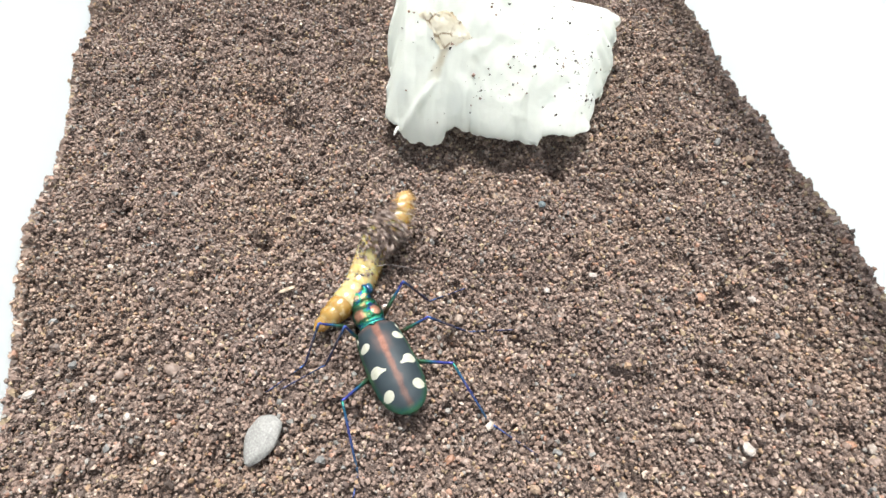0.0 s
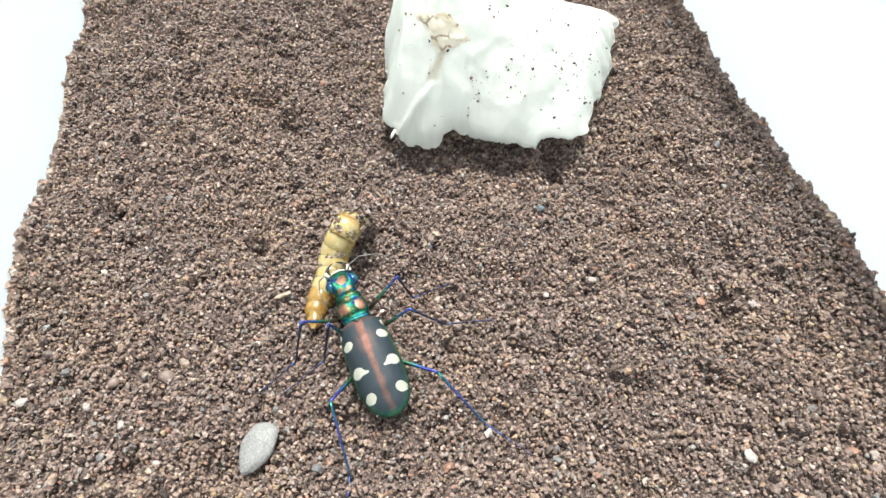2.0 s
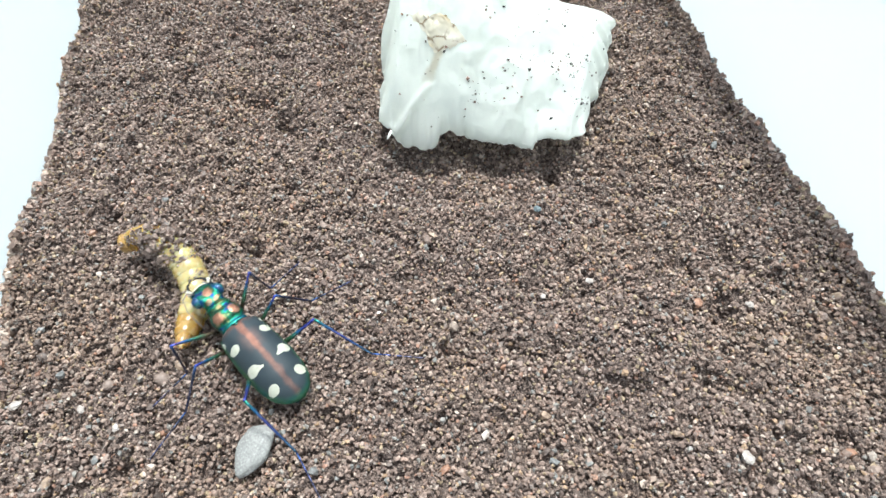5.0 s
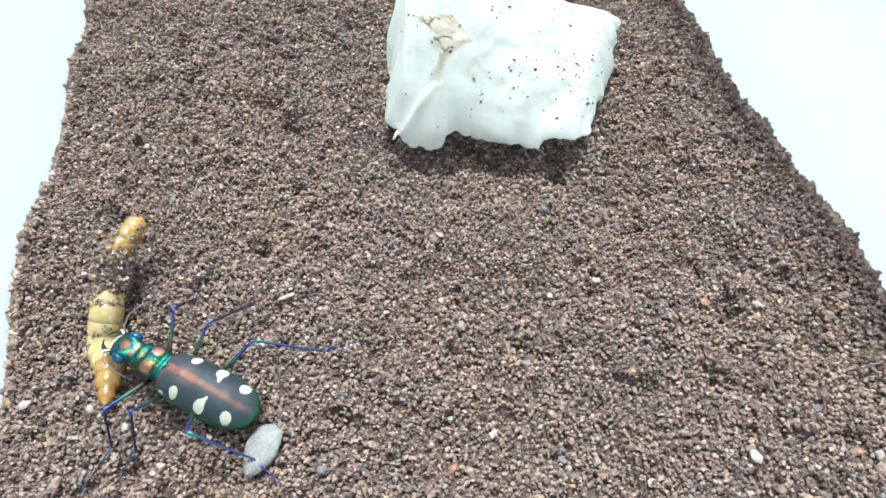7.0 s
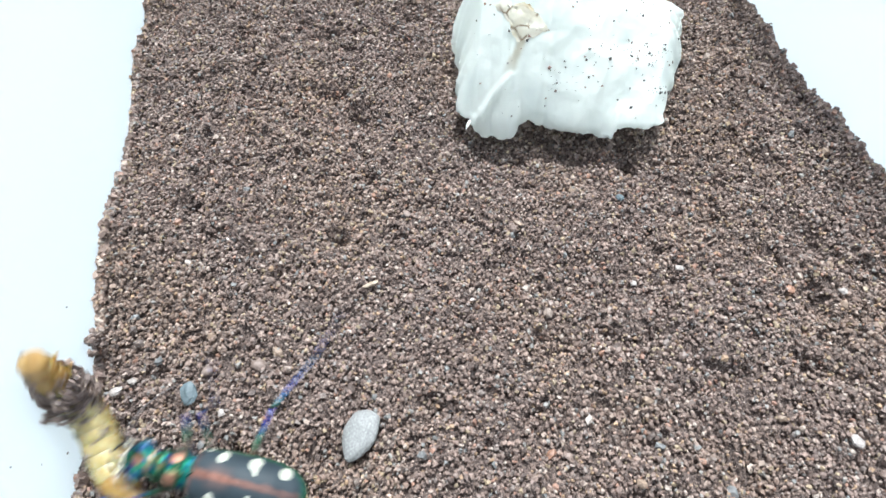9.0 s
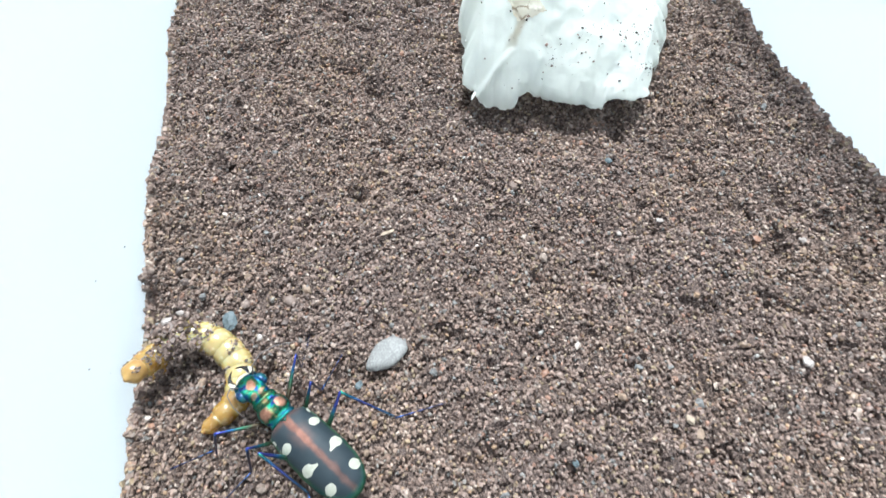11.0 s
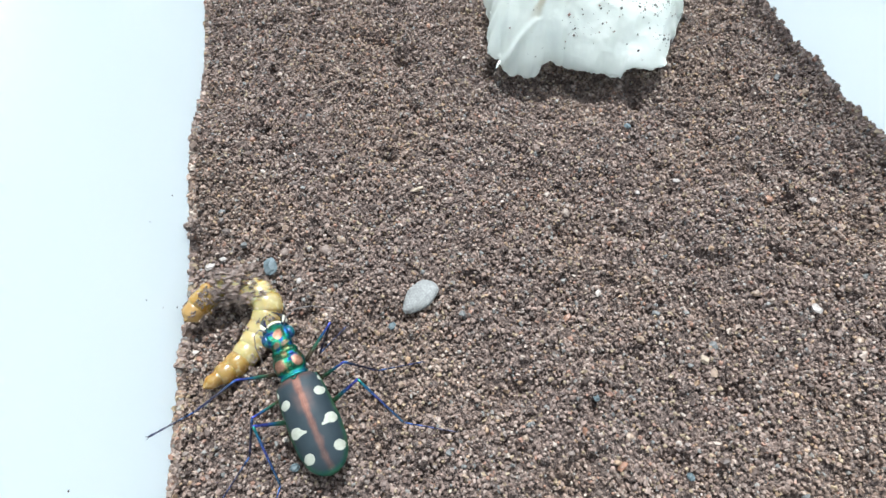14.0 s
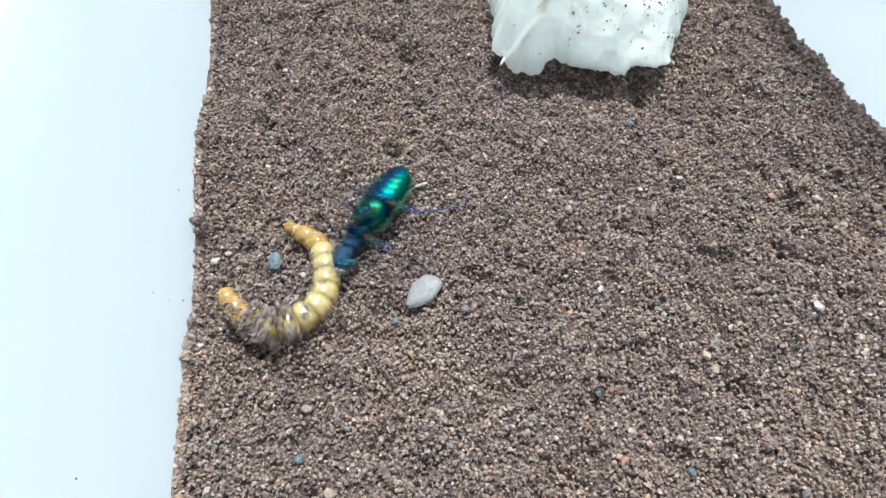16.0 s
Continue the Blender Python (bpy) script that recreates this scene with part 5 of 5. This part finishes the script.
    beat(6.5, (-23.3, 22.2, 0.7, 65.1, 5.9, 2.0),
         ((-34.2, 13.6, 0.9), (-31.2, 12.6, 0.9), (-13.2, 12.8, 0.9), (-27.3, 38.0, 0.9), (-20.1, 36.4, 0.9), (-7.7, 29.0, 0.9)),
         ((-33.0, 22.2, 1.4), (-35.0, 25.0, 0.7), (-36.5, 28.2, 0.6), (-36.5, 31.6, 1.5), (-36.7, 35.0, 2.3), (-35.3, 38.0, 2.6), (-35.4, 41.5, 2.3)))
    beat(7, (-23.3, 22.3, 0.7, 64.8, 5.2, 2.0),
         ((-34.1, 13.6, 0.9), (-31.2, 12.5, 0.9), (-13.4, 12.8, 0.9), (-27.3, 38.0, 0.9), (-19.7, 36.7, 0.9), (-7.9, 29.1, 0.9)),
         ((-33.4, 21.8, 1.4), (-34.5, 25.2, 0.7), (-36.5, 28.2, 0.6), (-36.3, 31.4, 2.0), (-36.5, 34.8, 3.2), (-35.6, 38.0, 4.3), (-34.4, 41.3, 4.8)))
    beat(7.2, (-23.3, 22.3, 0.6, 64.9, 4.5, 2.0),
         ((-34.1, 13.7, 0.9), (-31.2, 12.5, 0.9), (-13.5, 12.9, 0.9), (-27.3, 38.0, 0.9), (-19.7, 36.7, 0.9), (-7.9, 29.1, 0.9)),
         ((-33.7, 23.1, 1.4), (-34.7, 26.0, 0.7), (-36.4, 28.4, 1.5), (-37.3, 30.7, 3.5), (-39.6, 32.4, 4.9), (-41.4, 34.9, 5.7), (-42.7, 37.7, 6.3)))
    beat(7.5, (-23.2, 22.3, 0.5, 65.0, 3.3, 2.0),
         ((-34.0, 13.8, 0.9), (-31.2, 12.6, 0.9), (-13.5, 12.9, 0.9), (-27.2, 38.0, 0.9), (-19.7, 36.7, 0.9), (-7.9, 29.1, 0.9)),
         ((-34.2, 21.6, 1.4), (-33.8, 25.1, 0.6), (-35.8, 28.3, 0.7), (-39.1, 29.8, 1.9), (-42.6, 28.8, 2.6), (-44.7, 25.6, 2.6), (-44.2, 21.9, 2.3)))
    beat(7.8, (-25.8, 21.5, 1.4, 58.8, 11.6, 8.0),
         ((-36.4, 18.0, 0.9), (-31.7, 12.6, 0.9), (-16.6, 13.3, 0.9), (-30.4, 35.2, 0.9), (-24.7, 34.4, 0.9), (-12.3, 28.9, 0.9)),
         ((-37.8, 20.6, 1.4), (-38.1, 24.0, 0.6), (-39.1, 27.4, 0.6), (-41.2, 29.8, 1.9), (-43.8, 28.2, 2.6), (-44.1, 24.6, 2.6), (-43.5, 21.1, 2.3)))
    beat(8, (-28.4, 21.0, 1.7, 56.3, 13.9, 14.0),
         ((-38.0, 20.8, 0.9), (-32.1, 12.6, 0.9), (-18.7, 13.6, 0.9), (-32.6, 33.3, 0.9), (-28.0, 32.9, 0.9), (-15.3, 28.7, 0.9)),
         ((-39.8, 20.9, 1.4), (-41.1, 24.3, 0.7), (-42.3, 27.8, 0.6), (-43.3, 30.4, 2.1), (-44.4, 27.3, 2.6), (-43.8, 23.6, 2.5), (-42.8, 20.0, 2.3)))
    beat(8.2, (-32.3, 19.7, 4.4, 59.7, 33.5, 16.0),
         ((-40.3, 17.7, 3.3), (-34.9, 12.4, 0.9), (-24.0, 13.1, 0.9), (-35.1, 31.6, 0.9), (-31.4, 31.2, 0.9), (-18.8, 28.2, 0.9)),
         ((-43.7, 20.2, 1.4), (-44.7, 22.5, 2.7), (-45.1, 25.0, 4.1), (-45.4, 27.7, 4.0), (-44.5, 28.5, 2.4), (-42.9, 26.2, 2.6), (-42.6, 23.3, 2.3)))
    beat(8.5, (-34.7, 17.3, 2.8, 57.4, 22.7, 18.0),
         ((-43.7, 13.0, 6.9), (-39.0, 12.2, 0.9), (-31.9, 12.2, 0.9), (-39.0, 29.1, 0.9), (-36.4, 28.7, 0.9), (-23.9, 27.4, 0.9)),
         ((-43.7, 17.8, 2.9), (-43.7, 18.1, 6.5), (-43.8, 19.6, 9.8), (-44.7, 22.9, 9.5), (-45.2, 25.5, 7.0), (-45.3, 25.6, 3.6), (-44.4, 22.5, 2.3)))
    beat(8.7, (-33.1, 15.0, 1.5, 64.6, 11.6, 16.0),
         ((-43.4, 11.8, 5.5), (-38.5, 10.9, 0.9), (-28.8, 10.4, 0.9), (-37.3, 24.8, 0.9), (-35.2, 27.2, 0.9), (-22.6, 28.5, 0.9)),
         ((-43.2, 15.8, 4.4), (-43.6, 17.6, 6.7), (-44.2, 20.5, 6.6), (-44.7, 23.0, 5.0), (-45.1, 25.3, 3.3), (-44.1, 24.9, 2.6), (-43.8, 22.0, 2.3)))
    beat(8.8, (-28.2, 12.0, 0.8, 87.3, 6.1, 5.0),
         ((-43.3, 11.2, 4.8), (-38.3, 10.3, 0.9), (-27.3, 9.5, 0.9), (-36.5, 22.7, 0.9), (-34.6, 26.4, 0.9), (-21.9, 29.0, 0.9)),
         ((-39.0, 11.8, 1.4), (-41.3, 13.1, 0.7), (-42.8, 14.8, 1.8), (-43.5, 16.6, 3.6), (-43.9, 18.7, 5.3), (-44.2, 21.4, 5.6), (-44.5, 24.0, 5.3)))
    beat(9, (-27.2, 12.3, 0.6, 78.9, 4.6, -6.0),
         ((-43.0, 9.9, 3.4), (-37.8, 9.0, 0.9), (-24.2, 7.7, 0.9), (-34.8, 18.5, 0.9), (-33.4, 24.8, 0.9), (-20.6, 30.1, 0.9)),
         ((-36.9, 11.0, 1.4), (-39.7, 12.6, 0.7), (-41.5, 15.3, 1.3), (-42.8, 17.9, 3.0), (-43.9, 19.4, 5.7), (-44.1, 19.8, 9.0), (-43.9, 19.9, 12.3)))
    beat(9.2, (-21.9, 12.6, 0.8, 56.3, 6.1, 0.0),
         ((-40.2, 11.4, 0.9), (-35.0, 8.0, 0.9), (-20.3, 6.7, 0.9), (-28.5, 20.2, 0.9), (-22.2, 20.8, 0.9), (-11.1, 16.8, 0.9)),
         ((-33.9, 13.5, 1.4), (-32.9, 17.5, 0.7), (-35.7, 20.9, 0.9), (-39.4, 23.3, 1.5), (-42.9, 22.8, 3.4), (-44.1, 19.8, 6.3), (-43.6, 17.1, 9.8)))
    beat(11.3, (-23.0, 5.7, 0.8, 47.5, 6.5, 0.0),
         ((-37.5, 4.4, 0.9), (-32.1, 0.1, 0.9), (-21.8, -3.6, 0.9), (-25.1, 20.3, 0.9), (-21.2, 17.0, 0.9), (-9.7, 11.2, 0.9)),
         ((-34.6, 8.4, 1.4), (-32.5, 11.4, 0.7), (-32.7, 15.2, 0.9), (-34.9, 18.0, 1.6), (-38.5, 18.6, 2.3), (-41.4, 16.2, 2.6), (-42.7, 12.8, 3.3)))
    beat(11.5, (-24.1, 6.1, 0.9, 42.6, 7.6, 2.0),
         ((-37.2, 3.7, 0.9), (-31.8, -0.7, 0.9), (-22.5, -4.3, 0.9), (-24.7, 20.3, 0.9), (-21.1, 16.7, 0.9), (-9.6, 10.7, 0.9)),
         ((-35.5, 8.4, 1.4), (-34.6, 12.0, 0.7), (-34.9, 15.8, 0.6), (-36.6, 18.8, 1.7), (-40.2, 18.5, 2.5), (-42.1, 15.3, 2.6), (-42.2, 11.5, 2.3)))
    beat(11.7, (-25.9, 6.7, 1.3, 41.0, 10.5, 5.2),
         ((-39.0, 2.9, 3.9), (-33.1, 0.4, 0.9), (-24.2, -1.7, 0.9), (-26.4, 20.4, 0.9), (-21.9, 16.8, 0.9), (-9.9, 11.4, 0.9)),
         ((-39.1, 9.5, 1.4), (-39.0, 13.1, 0.7), (-39.0, 16.8, 0.6), (-40.2, 19.7, 1.9), (-43.0, 18.0, 2.9), (-43.0, 14.6, 4.1), (-42.2, 11.1, 5.3)))
    beat(12, (-28.6, 7.6, 1.8, 38.7, 14.7, 10.0),
         ((-41.6, 1.7, 8.4), (-34.2, -2.0, 0.9), (-25.1, -2.6, 0.9), (-29.0, 20.4, 0.9), (-23.1, 17.0, 0.9), (-10.4, 12.5, 0.9)),
         ((-38.0, 10.7, 1.4), (-39.2, 14.1, 0.8), (-40.4, 17.4, 0.5), (-40.1, 20.6, 1.6), (-41.7, 17.7, 2.6), (-43.3, 14.4, 1.2), (-43.6, 11.4, 0.2)))
    beat(12.5, (-33.3, 7.1, 3.5, 37.8, 28.1, 18.0),
         ((-41.1, -0.4, 12.9), (-39.2, -0.7, 0.9), (-30.3, -0.6, 0.9), (-30.0, 16.7, 0.9), (-25.7, 17.2, 0.9), (-16.5, 13.7, 0.9)),
         ((-42.3, 10.5, 1.4), (-42.5, 12.3, 4.0), (-43.2, 15.2, 5.1), (-43.8, 18.3, 4.5), (-43.6, 21.0, 2.9), (-41.3, 20.0, 2.6), (-40.2, 17.0, 2.3)))
    beat(12.8, (-37.2, 5.3, 3.8, 31.3, 28.3, 30.0),
         ((-40.8, -1.5, 17.1), (-40.0, -1.9, 4.8), (-31.8, -2.2, 0.9), (-34.4, 18.2, 0.9), (-29.0, 16.6, 0.9), (-21.4, 12.9, 0.9)),
         ((-41.3, 6.0, 10.4), (-41.5, 7.8, 14.3), (-42.2, 11.4, 15.0), (-43.0, 14.4, 12.1), (-43.5, 16.4, 8.4), (-43.5, 17.3, 4.3), (-41.4, 14.2, 2.3)))
    beat(13, (-37.7, 4.4, 2.2, 31.1, 13.3, 34.0),
         ((-40.6, -2.2, 19.9), (-40.1, -5.8, 7.4), (-32.9, -3.3, 0.9), (-37.3, 19.2, 0.9), (-31.2, 16.2, 0.9), (-24.7, 12.4, 0.9)),
         ((-41.1, 5.8, 7.9), (-41.6, 7.8, 11.9), (-42.3, 11.4, 13.3), (-43.0, 14.4, 9.9), (-43.3, 16.5, 5.8), (-42.2, 16.3, 2.2), (-39.6, 12.6, 2.3)))
    beat(13.2, (-31.9, 1.1, 1.3, 47.2, 10.5, 8.0),
         ((-40.2, -4.6, 9.4), (-38.3, -5.5, 0.9), (-31.3, -4.7, 0.9), (-36.2, 15.1, 0.9), (-32.6, 13.7, 0.9), (-17.9, 10.2, 0.9)),
         ((-40.6, 2.5, 5.9), (-41.1, 5.3, 7.0), (-41.8, 8.3, 5.7), (-41.8, 11.2, 4.0), (-40.7, 14.0, 2.8), (-38.2, 16.0, 3.7), (-36.0, 18.5, 4.3)))
    beat(13.5, (-30.6, 0.5, 0.2, 48.9, 0.6, 2.0),
         ((-39.8, -6.6, 9.9), (-37.6, -7.3, 0.9), (-31.6, -9.4, 0.9), (-35.3, 13.9, 0.9), (-33.2, 11.8, 0.9), (-16.2, 9.6, 0.9)),
         ((-40.4, 1.6, 4.9), (-39.7, 4.0, 1.3), (-39.6, 7.8, 0.5), (-40.3, 10.8, 2.3), (-42.8, 14.2, 5.1), (-42.8, 13.7, 9.4), (-42.6, 13.3, 13.8)))
    beat(13.7, (-28.9, 1.1, 0.6, 40.8, 4.2, 1.2),
         ((-40.2, -4.4, 8.5), (-36.5, -6.9, 0.9), (-30.9, -9.2, 0.9), (-31.1, 13.7, 0.9), (-26.2, 10.6, 0.9), (-15.1, 6.6, 0.9)),
         ((-40.2, 7.0, 1.4), (-36.7, 10.0, 0.7), (-37.1, 14.6, 1.3), (-40.1, 18.1, 2.3), (-43.7, 17.4, 4.2), (-43.3, 15.2, 8.5), (-42.8, 13.1, 12.8)))
    beat(14, (-26.5, 2.0, 1.2, 28.7, 9.7, 0.0),
         ((-40.9, -1.2, 6.4), (-35.0, -5.8, 0.9), (-29.8, -9.5, 0.9), (-24.8, 13.3, 0.9), (-15.7, 8.9, 0.9), (-12.0, 1.4, 0.9)),
         ((-38.8, 5.9, 1.4), (-36.4, 8.7, 0.7), (-34.8, 12.1, 0.7), (-34.0, 15.5, 1.8), (-36.9, 17.5, 2.5), (-40.6, 16.6, 2.6), (-42.8, 13.7, 2.3)))
    beat(14.2, (-29.3, 1.9, 1.9, 34.9, 16.3, 6.0),
         ((-40.8, -1.4, 7.8), (-37.3, -6.0, 0.9), (-30.9, -9.2, 0.9), (-26.7, 13.4, 0.9), (-19.9, 10.2, 0.9), (-14.4, 2.6, 0.9)),
         ((-40.1, 8.4, 1.4), (-40.7, 11.8, 0.7), (-40.7, 15.2, 0.5), (-39.4, 18.3, 1.2), (-41.0, 18.8, 2.5), (-42.2, 15.6, 2.6), (-41.8, 12.1, 2.3)))
    beat(14.5, (-34.2, 6.0, 1.3, 37.2, 10.9, 6.0),
         ((-40.8, -1.8, 9.9), (-39.8, -6.8, 1.9), (-32.1, -9.2, 0.9), (-29.6, 13.6, 0.9), (-26.4, 12.2, 0.9), (-17.9, 4.4, 0.9)),
         ((-42.0, 9.9, 1.9), (-42.6, 12.5, 4.1), (-43.2, 15.5, 3.9), (-43.8, 18.2, 1.9), (-41.6, 20.1, 2.3), (-39.2, 18.3, 2.6), (-39.2, 14.9, 2.3)), ((1.0, 0.6, 0.2),))
    beat(15, (-38.5, 5.8, 2.3, 33.1, 17.2, 24.0),
         ((-40.3, -1.9, 15.4), (-39.5, -5.8, 4.1), (-34.4, -6.1, 0.9), (-34.1, 15.6, 0.9), (-30.2, 12.7, 0.9), (-20.7, 6.7, 0.9)),
         ((-41.3, 6.3, 10.9), (-42.1, 9.7, 12.6), (-42.6, 13.0, 11.2), (-43.2, 15.6, 8.3), (-43.7, 17.8, 5.1), (-41.8, 18.0, 2.6), (-40.6, 14.3, 2.3)), ((1.0, 0.6, 0.2), (0.75, 0.25, 0.55)))
    beat(15.2, (-37.9, 6.1, 2.7, 32.4, 19.8, 26.0),
         ((-40.4, -1.2, 16.2), (-39.6, -4.9, 4.6), (-34.8, -5.1, 0.9), (-33.5, 15.5, 0.9), (-30.3, 13.0, 0.9), (-21.7, 7.3, 0.9)),
         ((-41.7, 8.5, 9.9), (-42.2, 11.0, 12.5), (-42.9, 14.2, 10.6), (-43.5, 16.7, 7.7), (-44.0, 18.9, 4.5), (-42.2, 18.3, 2.6), (-41.0, 14.6, 2.3)), ((1.0, 0.6, 0.2), (0.75, 0.25, 0.55)))
    beat(15.35, (-41.7, 8.3, 2.6, 25.8, 14.0, 45.0),
         ((-47.5, 14.6, 8.6), (-46.0, 8.2, 5.6), (-41.9, -0.1, 5.4), (-42.4, 18.8, 2.4), (-40.9, 12.4, -0.6), (-35.2, 5.4, -2.8)),
         ((-42.2, 11.1, 9.9), (-42.0, 10.0, 13.7), (-42.7, 13.0, 14.2), (-43.1, 15.7, 11.4), (-43.6, 17.1, 7.7), (-43.0, 14.7, 5.2), (-42.2, 10.8, 5.3)))
    beat(15.43, (-35.7, 18.0, 3.4, 84.2, 8.0, 74.3),
         ((-42.6, 18.1, 8.8), (-38.5, 17.0, 7.3), (-33.9, 17.2, 7.7), (-39.8, 19.3, 1.1), (-35.7, 18.2, -0.3), (-30.1, 18.8, -2.4)),
         ((-40.0, 21.4, 5.6), (-42.1, 20.6, 7.4), (-43.7, 20.2, 7.7), (-43.9, 19.2, 6.3), (-43.6, 17.7, 4.6), (-42.6, 14.4, 3.4), (-41.3, 10.6, 3.5)))
    beat(15.5, (-30.5, 26.5, 4.2, 135.4, 2.8, 100.0),
         ((-38.2, 21.1, 8.9), (-31.9, 24.7, 8.9), (-26.8, 32.4, 9.7), (-37.4, 19.7, 0.0), (-31.1, 23.3, 0.0), (-25.7, 30.5, -2.2)),
         ((-38.1, 30.5, 1.9), (-42.2, 29.9, 1.9), (-44.6, 26.5, 1.9), (-44.6, 22.3, 1.9), (-43.7, 18.2, 1.9), (-42.2, 14.2, 1.9), (-40.5, 10.4, 1.9)))
    beat(15.53, (-30.0, 26.9, 4.3, 134.9, 2.3, 104.8),
         ((-38.0, 21.8, 8.7), (-31.7, 25.4, 8.9), (-26.6, 33.1, 9.6), (-36.7, 20.0, 0.1), (-30.4, 23.5, 0.3), (-24.8, 30.6, -1.9)),
         ((-36.9, 32.0, 3.5), (-40.6, 32.2, 3.5), (-43.0, 29.4, 3.0), (-43.2, 25.0, 2.6), (-42.2, 20.6, 2.3), (-40.6, 16.4, 2.0), (-38.6, 12.4, 1.9)))
    beat(15.7, (-27.5, 29.0, 4.7, 132.2, 0.0, 128.0),
         ((-37.0, 25.3, 7.7), (-30.7, 28.8, 8.9), (-25.5, 36.4, 9.1), (-33.2, 21.2, 0.6), (-27.0, 24.7, 1.8), (-20.5, 31.0, -0.3)),
         ((-36.2, 26.3, 1.9), (-39.6, 28.2, 1.9), (-42.9, 26.2, 1.9), (-43.2, 22.3, 1.9), (-42.3, 18.5, 1.9), (-41.0, 14.7, 1.9), (-39.5, 11.0, 1.9)))
    beat(15.8, (-27.8, 28.9, 5.0, 132.2, 0.0, 135.0),
         ((-37.4, 25.4, 7.5), (-31.3, 29.1, 8.9), (-26.0, 36.7, 8.9), (-33.1, 20.7, 1.1), (-27.0, 24.4, 2.5), (-20.3, 30.4, 0.4)),
         ((-36.9, 26.0, 1.9), (-40.0, 27.4, 1.9), (-42.3, 24.8, 1.9), (-42.3, 21.3, 1.9), (-41.5, 17.8, 1.9), (-40.3, 14.5, 1.9), (-39.8, 11.0, 1.9)))
    beat(15.9, (-25.0, 29.1, 5.4, 142.6, -1.2, 158.5),
         ((-33.1, 24.9, 5.7), (-29.7, 29.0, 6.7), (-26.9, 32.9, 6.4), (-24.4, 20.7, 0.9), (-24.4, 23.5, 3.8), (-15.8, 30.4, 0.7)),
         ((-34.2, 25.8, 1.9), (-31.4, 23.1, 1.9), (-30.5, 19.3, 1.9), (-31.6, 15.7, 1.9), (-35.0, 13.8, 1.9), (-38.8, 13.1, 1.9), (-42.3, 14.5, 1.9)))
    beat(16, (-22.3, 29.3, 5.8, 153.0, -2.3, 182.0),
         ((-28.9, 24.4, 4.0), (-28.1, 28.9, 4.5), (-27.8, 29.1, 4.0), (-15.6, 20.6, 0.8), (-21.8, 22.5, 5.0), (-11.3, 30.4, 1.0)),
         ((-33.9, 25.7, 1.9), (-29.8, 23.4, 1.9), (-28.0, 19.0, 1.9), (-28.4, 14.5, 1.9), (-32.2, 11.8, 1.9), (-36.6, 12.9, 1.9), (-40.1, 16.1, 1.9)))
    walk(beetle, BODY_ROWS)
    for (_, _, _, _, joints), rows in zip(legs, LEG_ROWS):
        for joint, keyed in zip(joints, rows):
            walk(joint, keyed)
    walk(larva, LARVA_ROWS)
    for ring, keyed in zip(rings, RING_ROWS):
        walk(ring, keyed)
    # the pebble is kicked round as the beetle passes
    z = relief(-0.0172, 0.0170) + 1.0 * MM
    walk(pebble, [(0.0, pose(-0.0172, 0.0170, z, 3, -4, -21)), (9.03, pose(-0.0172, 0.0170, z, 3, -4, -21)),
                  (9.2, pose(-0.0166, 0.0172, z, 3, -4, -50)), (13.0, pose(-0.0164, 0.0172, z, 3, -4, -50)), (13.5, pose(-0.0163, 0.0173, z, 3, -4, -40)), (16.0, pose(-0.0163, 0.0173, z, 3, -4, -40))])
    # the scuffle digs a slate chip out of the sand and throws a flake aside
    z = relief(-0.0351, 0.0213)
    walk(slate_chip, [(0.0, pose(-0.0351, 0.0213, z - 1.6 * MM, 4, -5, 40)), (8.6, pose(-0.0351, 0.0213, z - 1.6 * MM, 4, -5, 40)),
                      (9.1, pose(-0.0351, 0.0213, z + 0.75 * MM, 4, -5, 15)), (16.0, pose(-0.0351, 0.0213, z + 0.75 * MM, 4, -5, 12))])
    walk(white_flake, [(0.0, pose(-0.0354, 0.0211, z + 0.7 * MM, 0, 0, 30)), (8.6, pose(-0.0354, 0.0211, z + 0.7 * MM, 0, 0, 30)),
                       (9.0, pose(-0.0417, 0.0229, relief(-0.0417, 0.0229) + 0.7 * MM, 0, 0, 80)), (16.0, pose(-0.0417, 0.0229, relief(-0.0417, 0.0229) + 0.7 * MM, 0, 0, 80))])
    z = relief(-0.0194, 0.0140)
    walk(blue_chip, [(0.0, pose(-0.0194, 0.0140, z - 1.4 * MM, 4, 3, 60)), (8.95, pose(-0.0194, 0.0140, z - 1.4 * MM, 4, 3, 60)),
                     (9.2, pose(-0.0194, 0.0140, z + 0.6 * MM, 4, 3, 60)), (16.0, pose(-0.0194, 0.0140, z + 0.6 * MM, 4, 3, 60))])
    # and a clot of sand against the wall
    rest = BOX @ Vector((-HALF_W + 0.0011, -0.0040, 0.0017))
    deep = pose(rest.x, rest.y, -3.5 * MM, 0, 0, 11)
    walk(clump, [(0.0, deep), (8.3, deep), (8.7, pose(*rest, 0, 0, 11)), (16.0, pose(*rest, 0, 0, 11))])


motions()
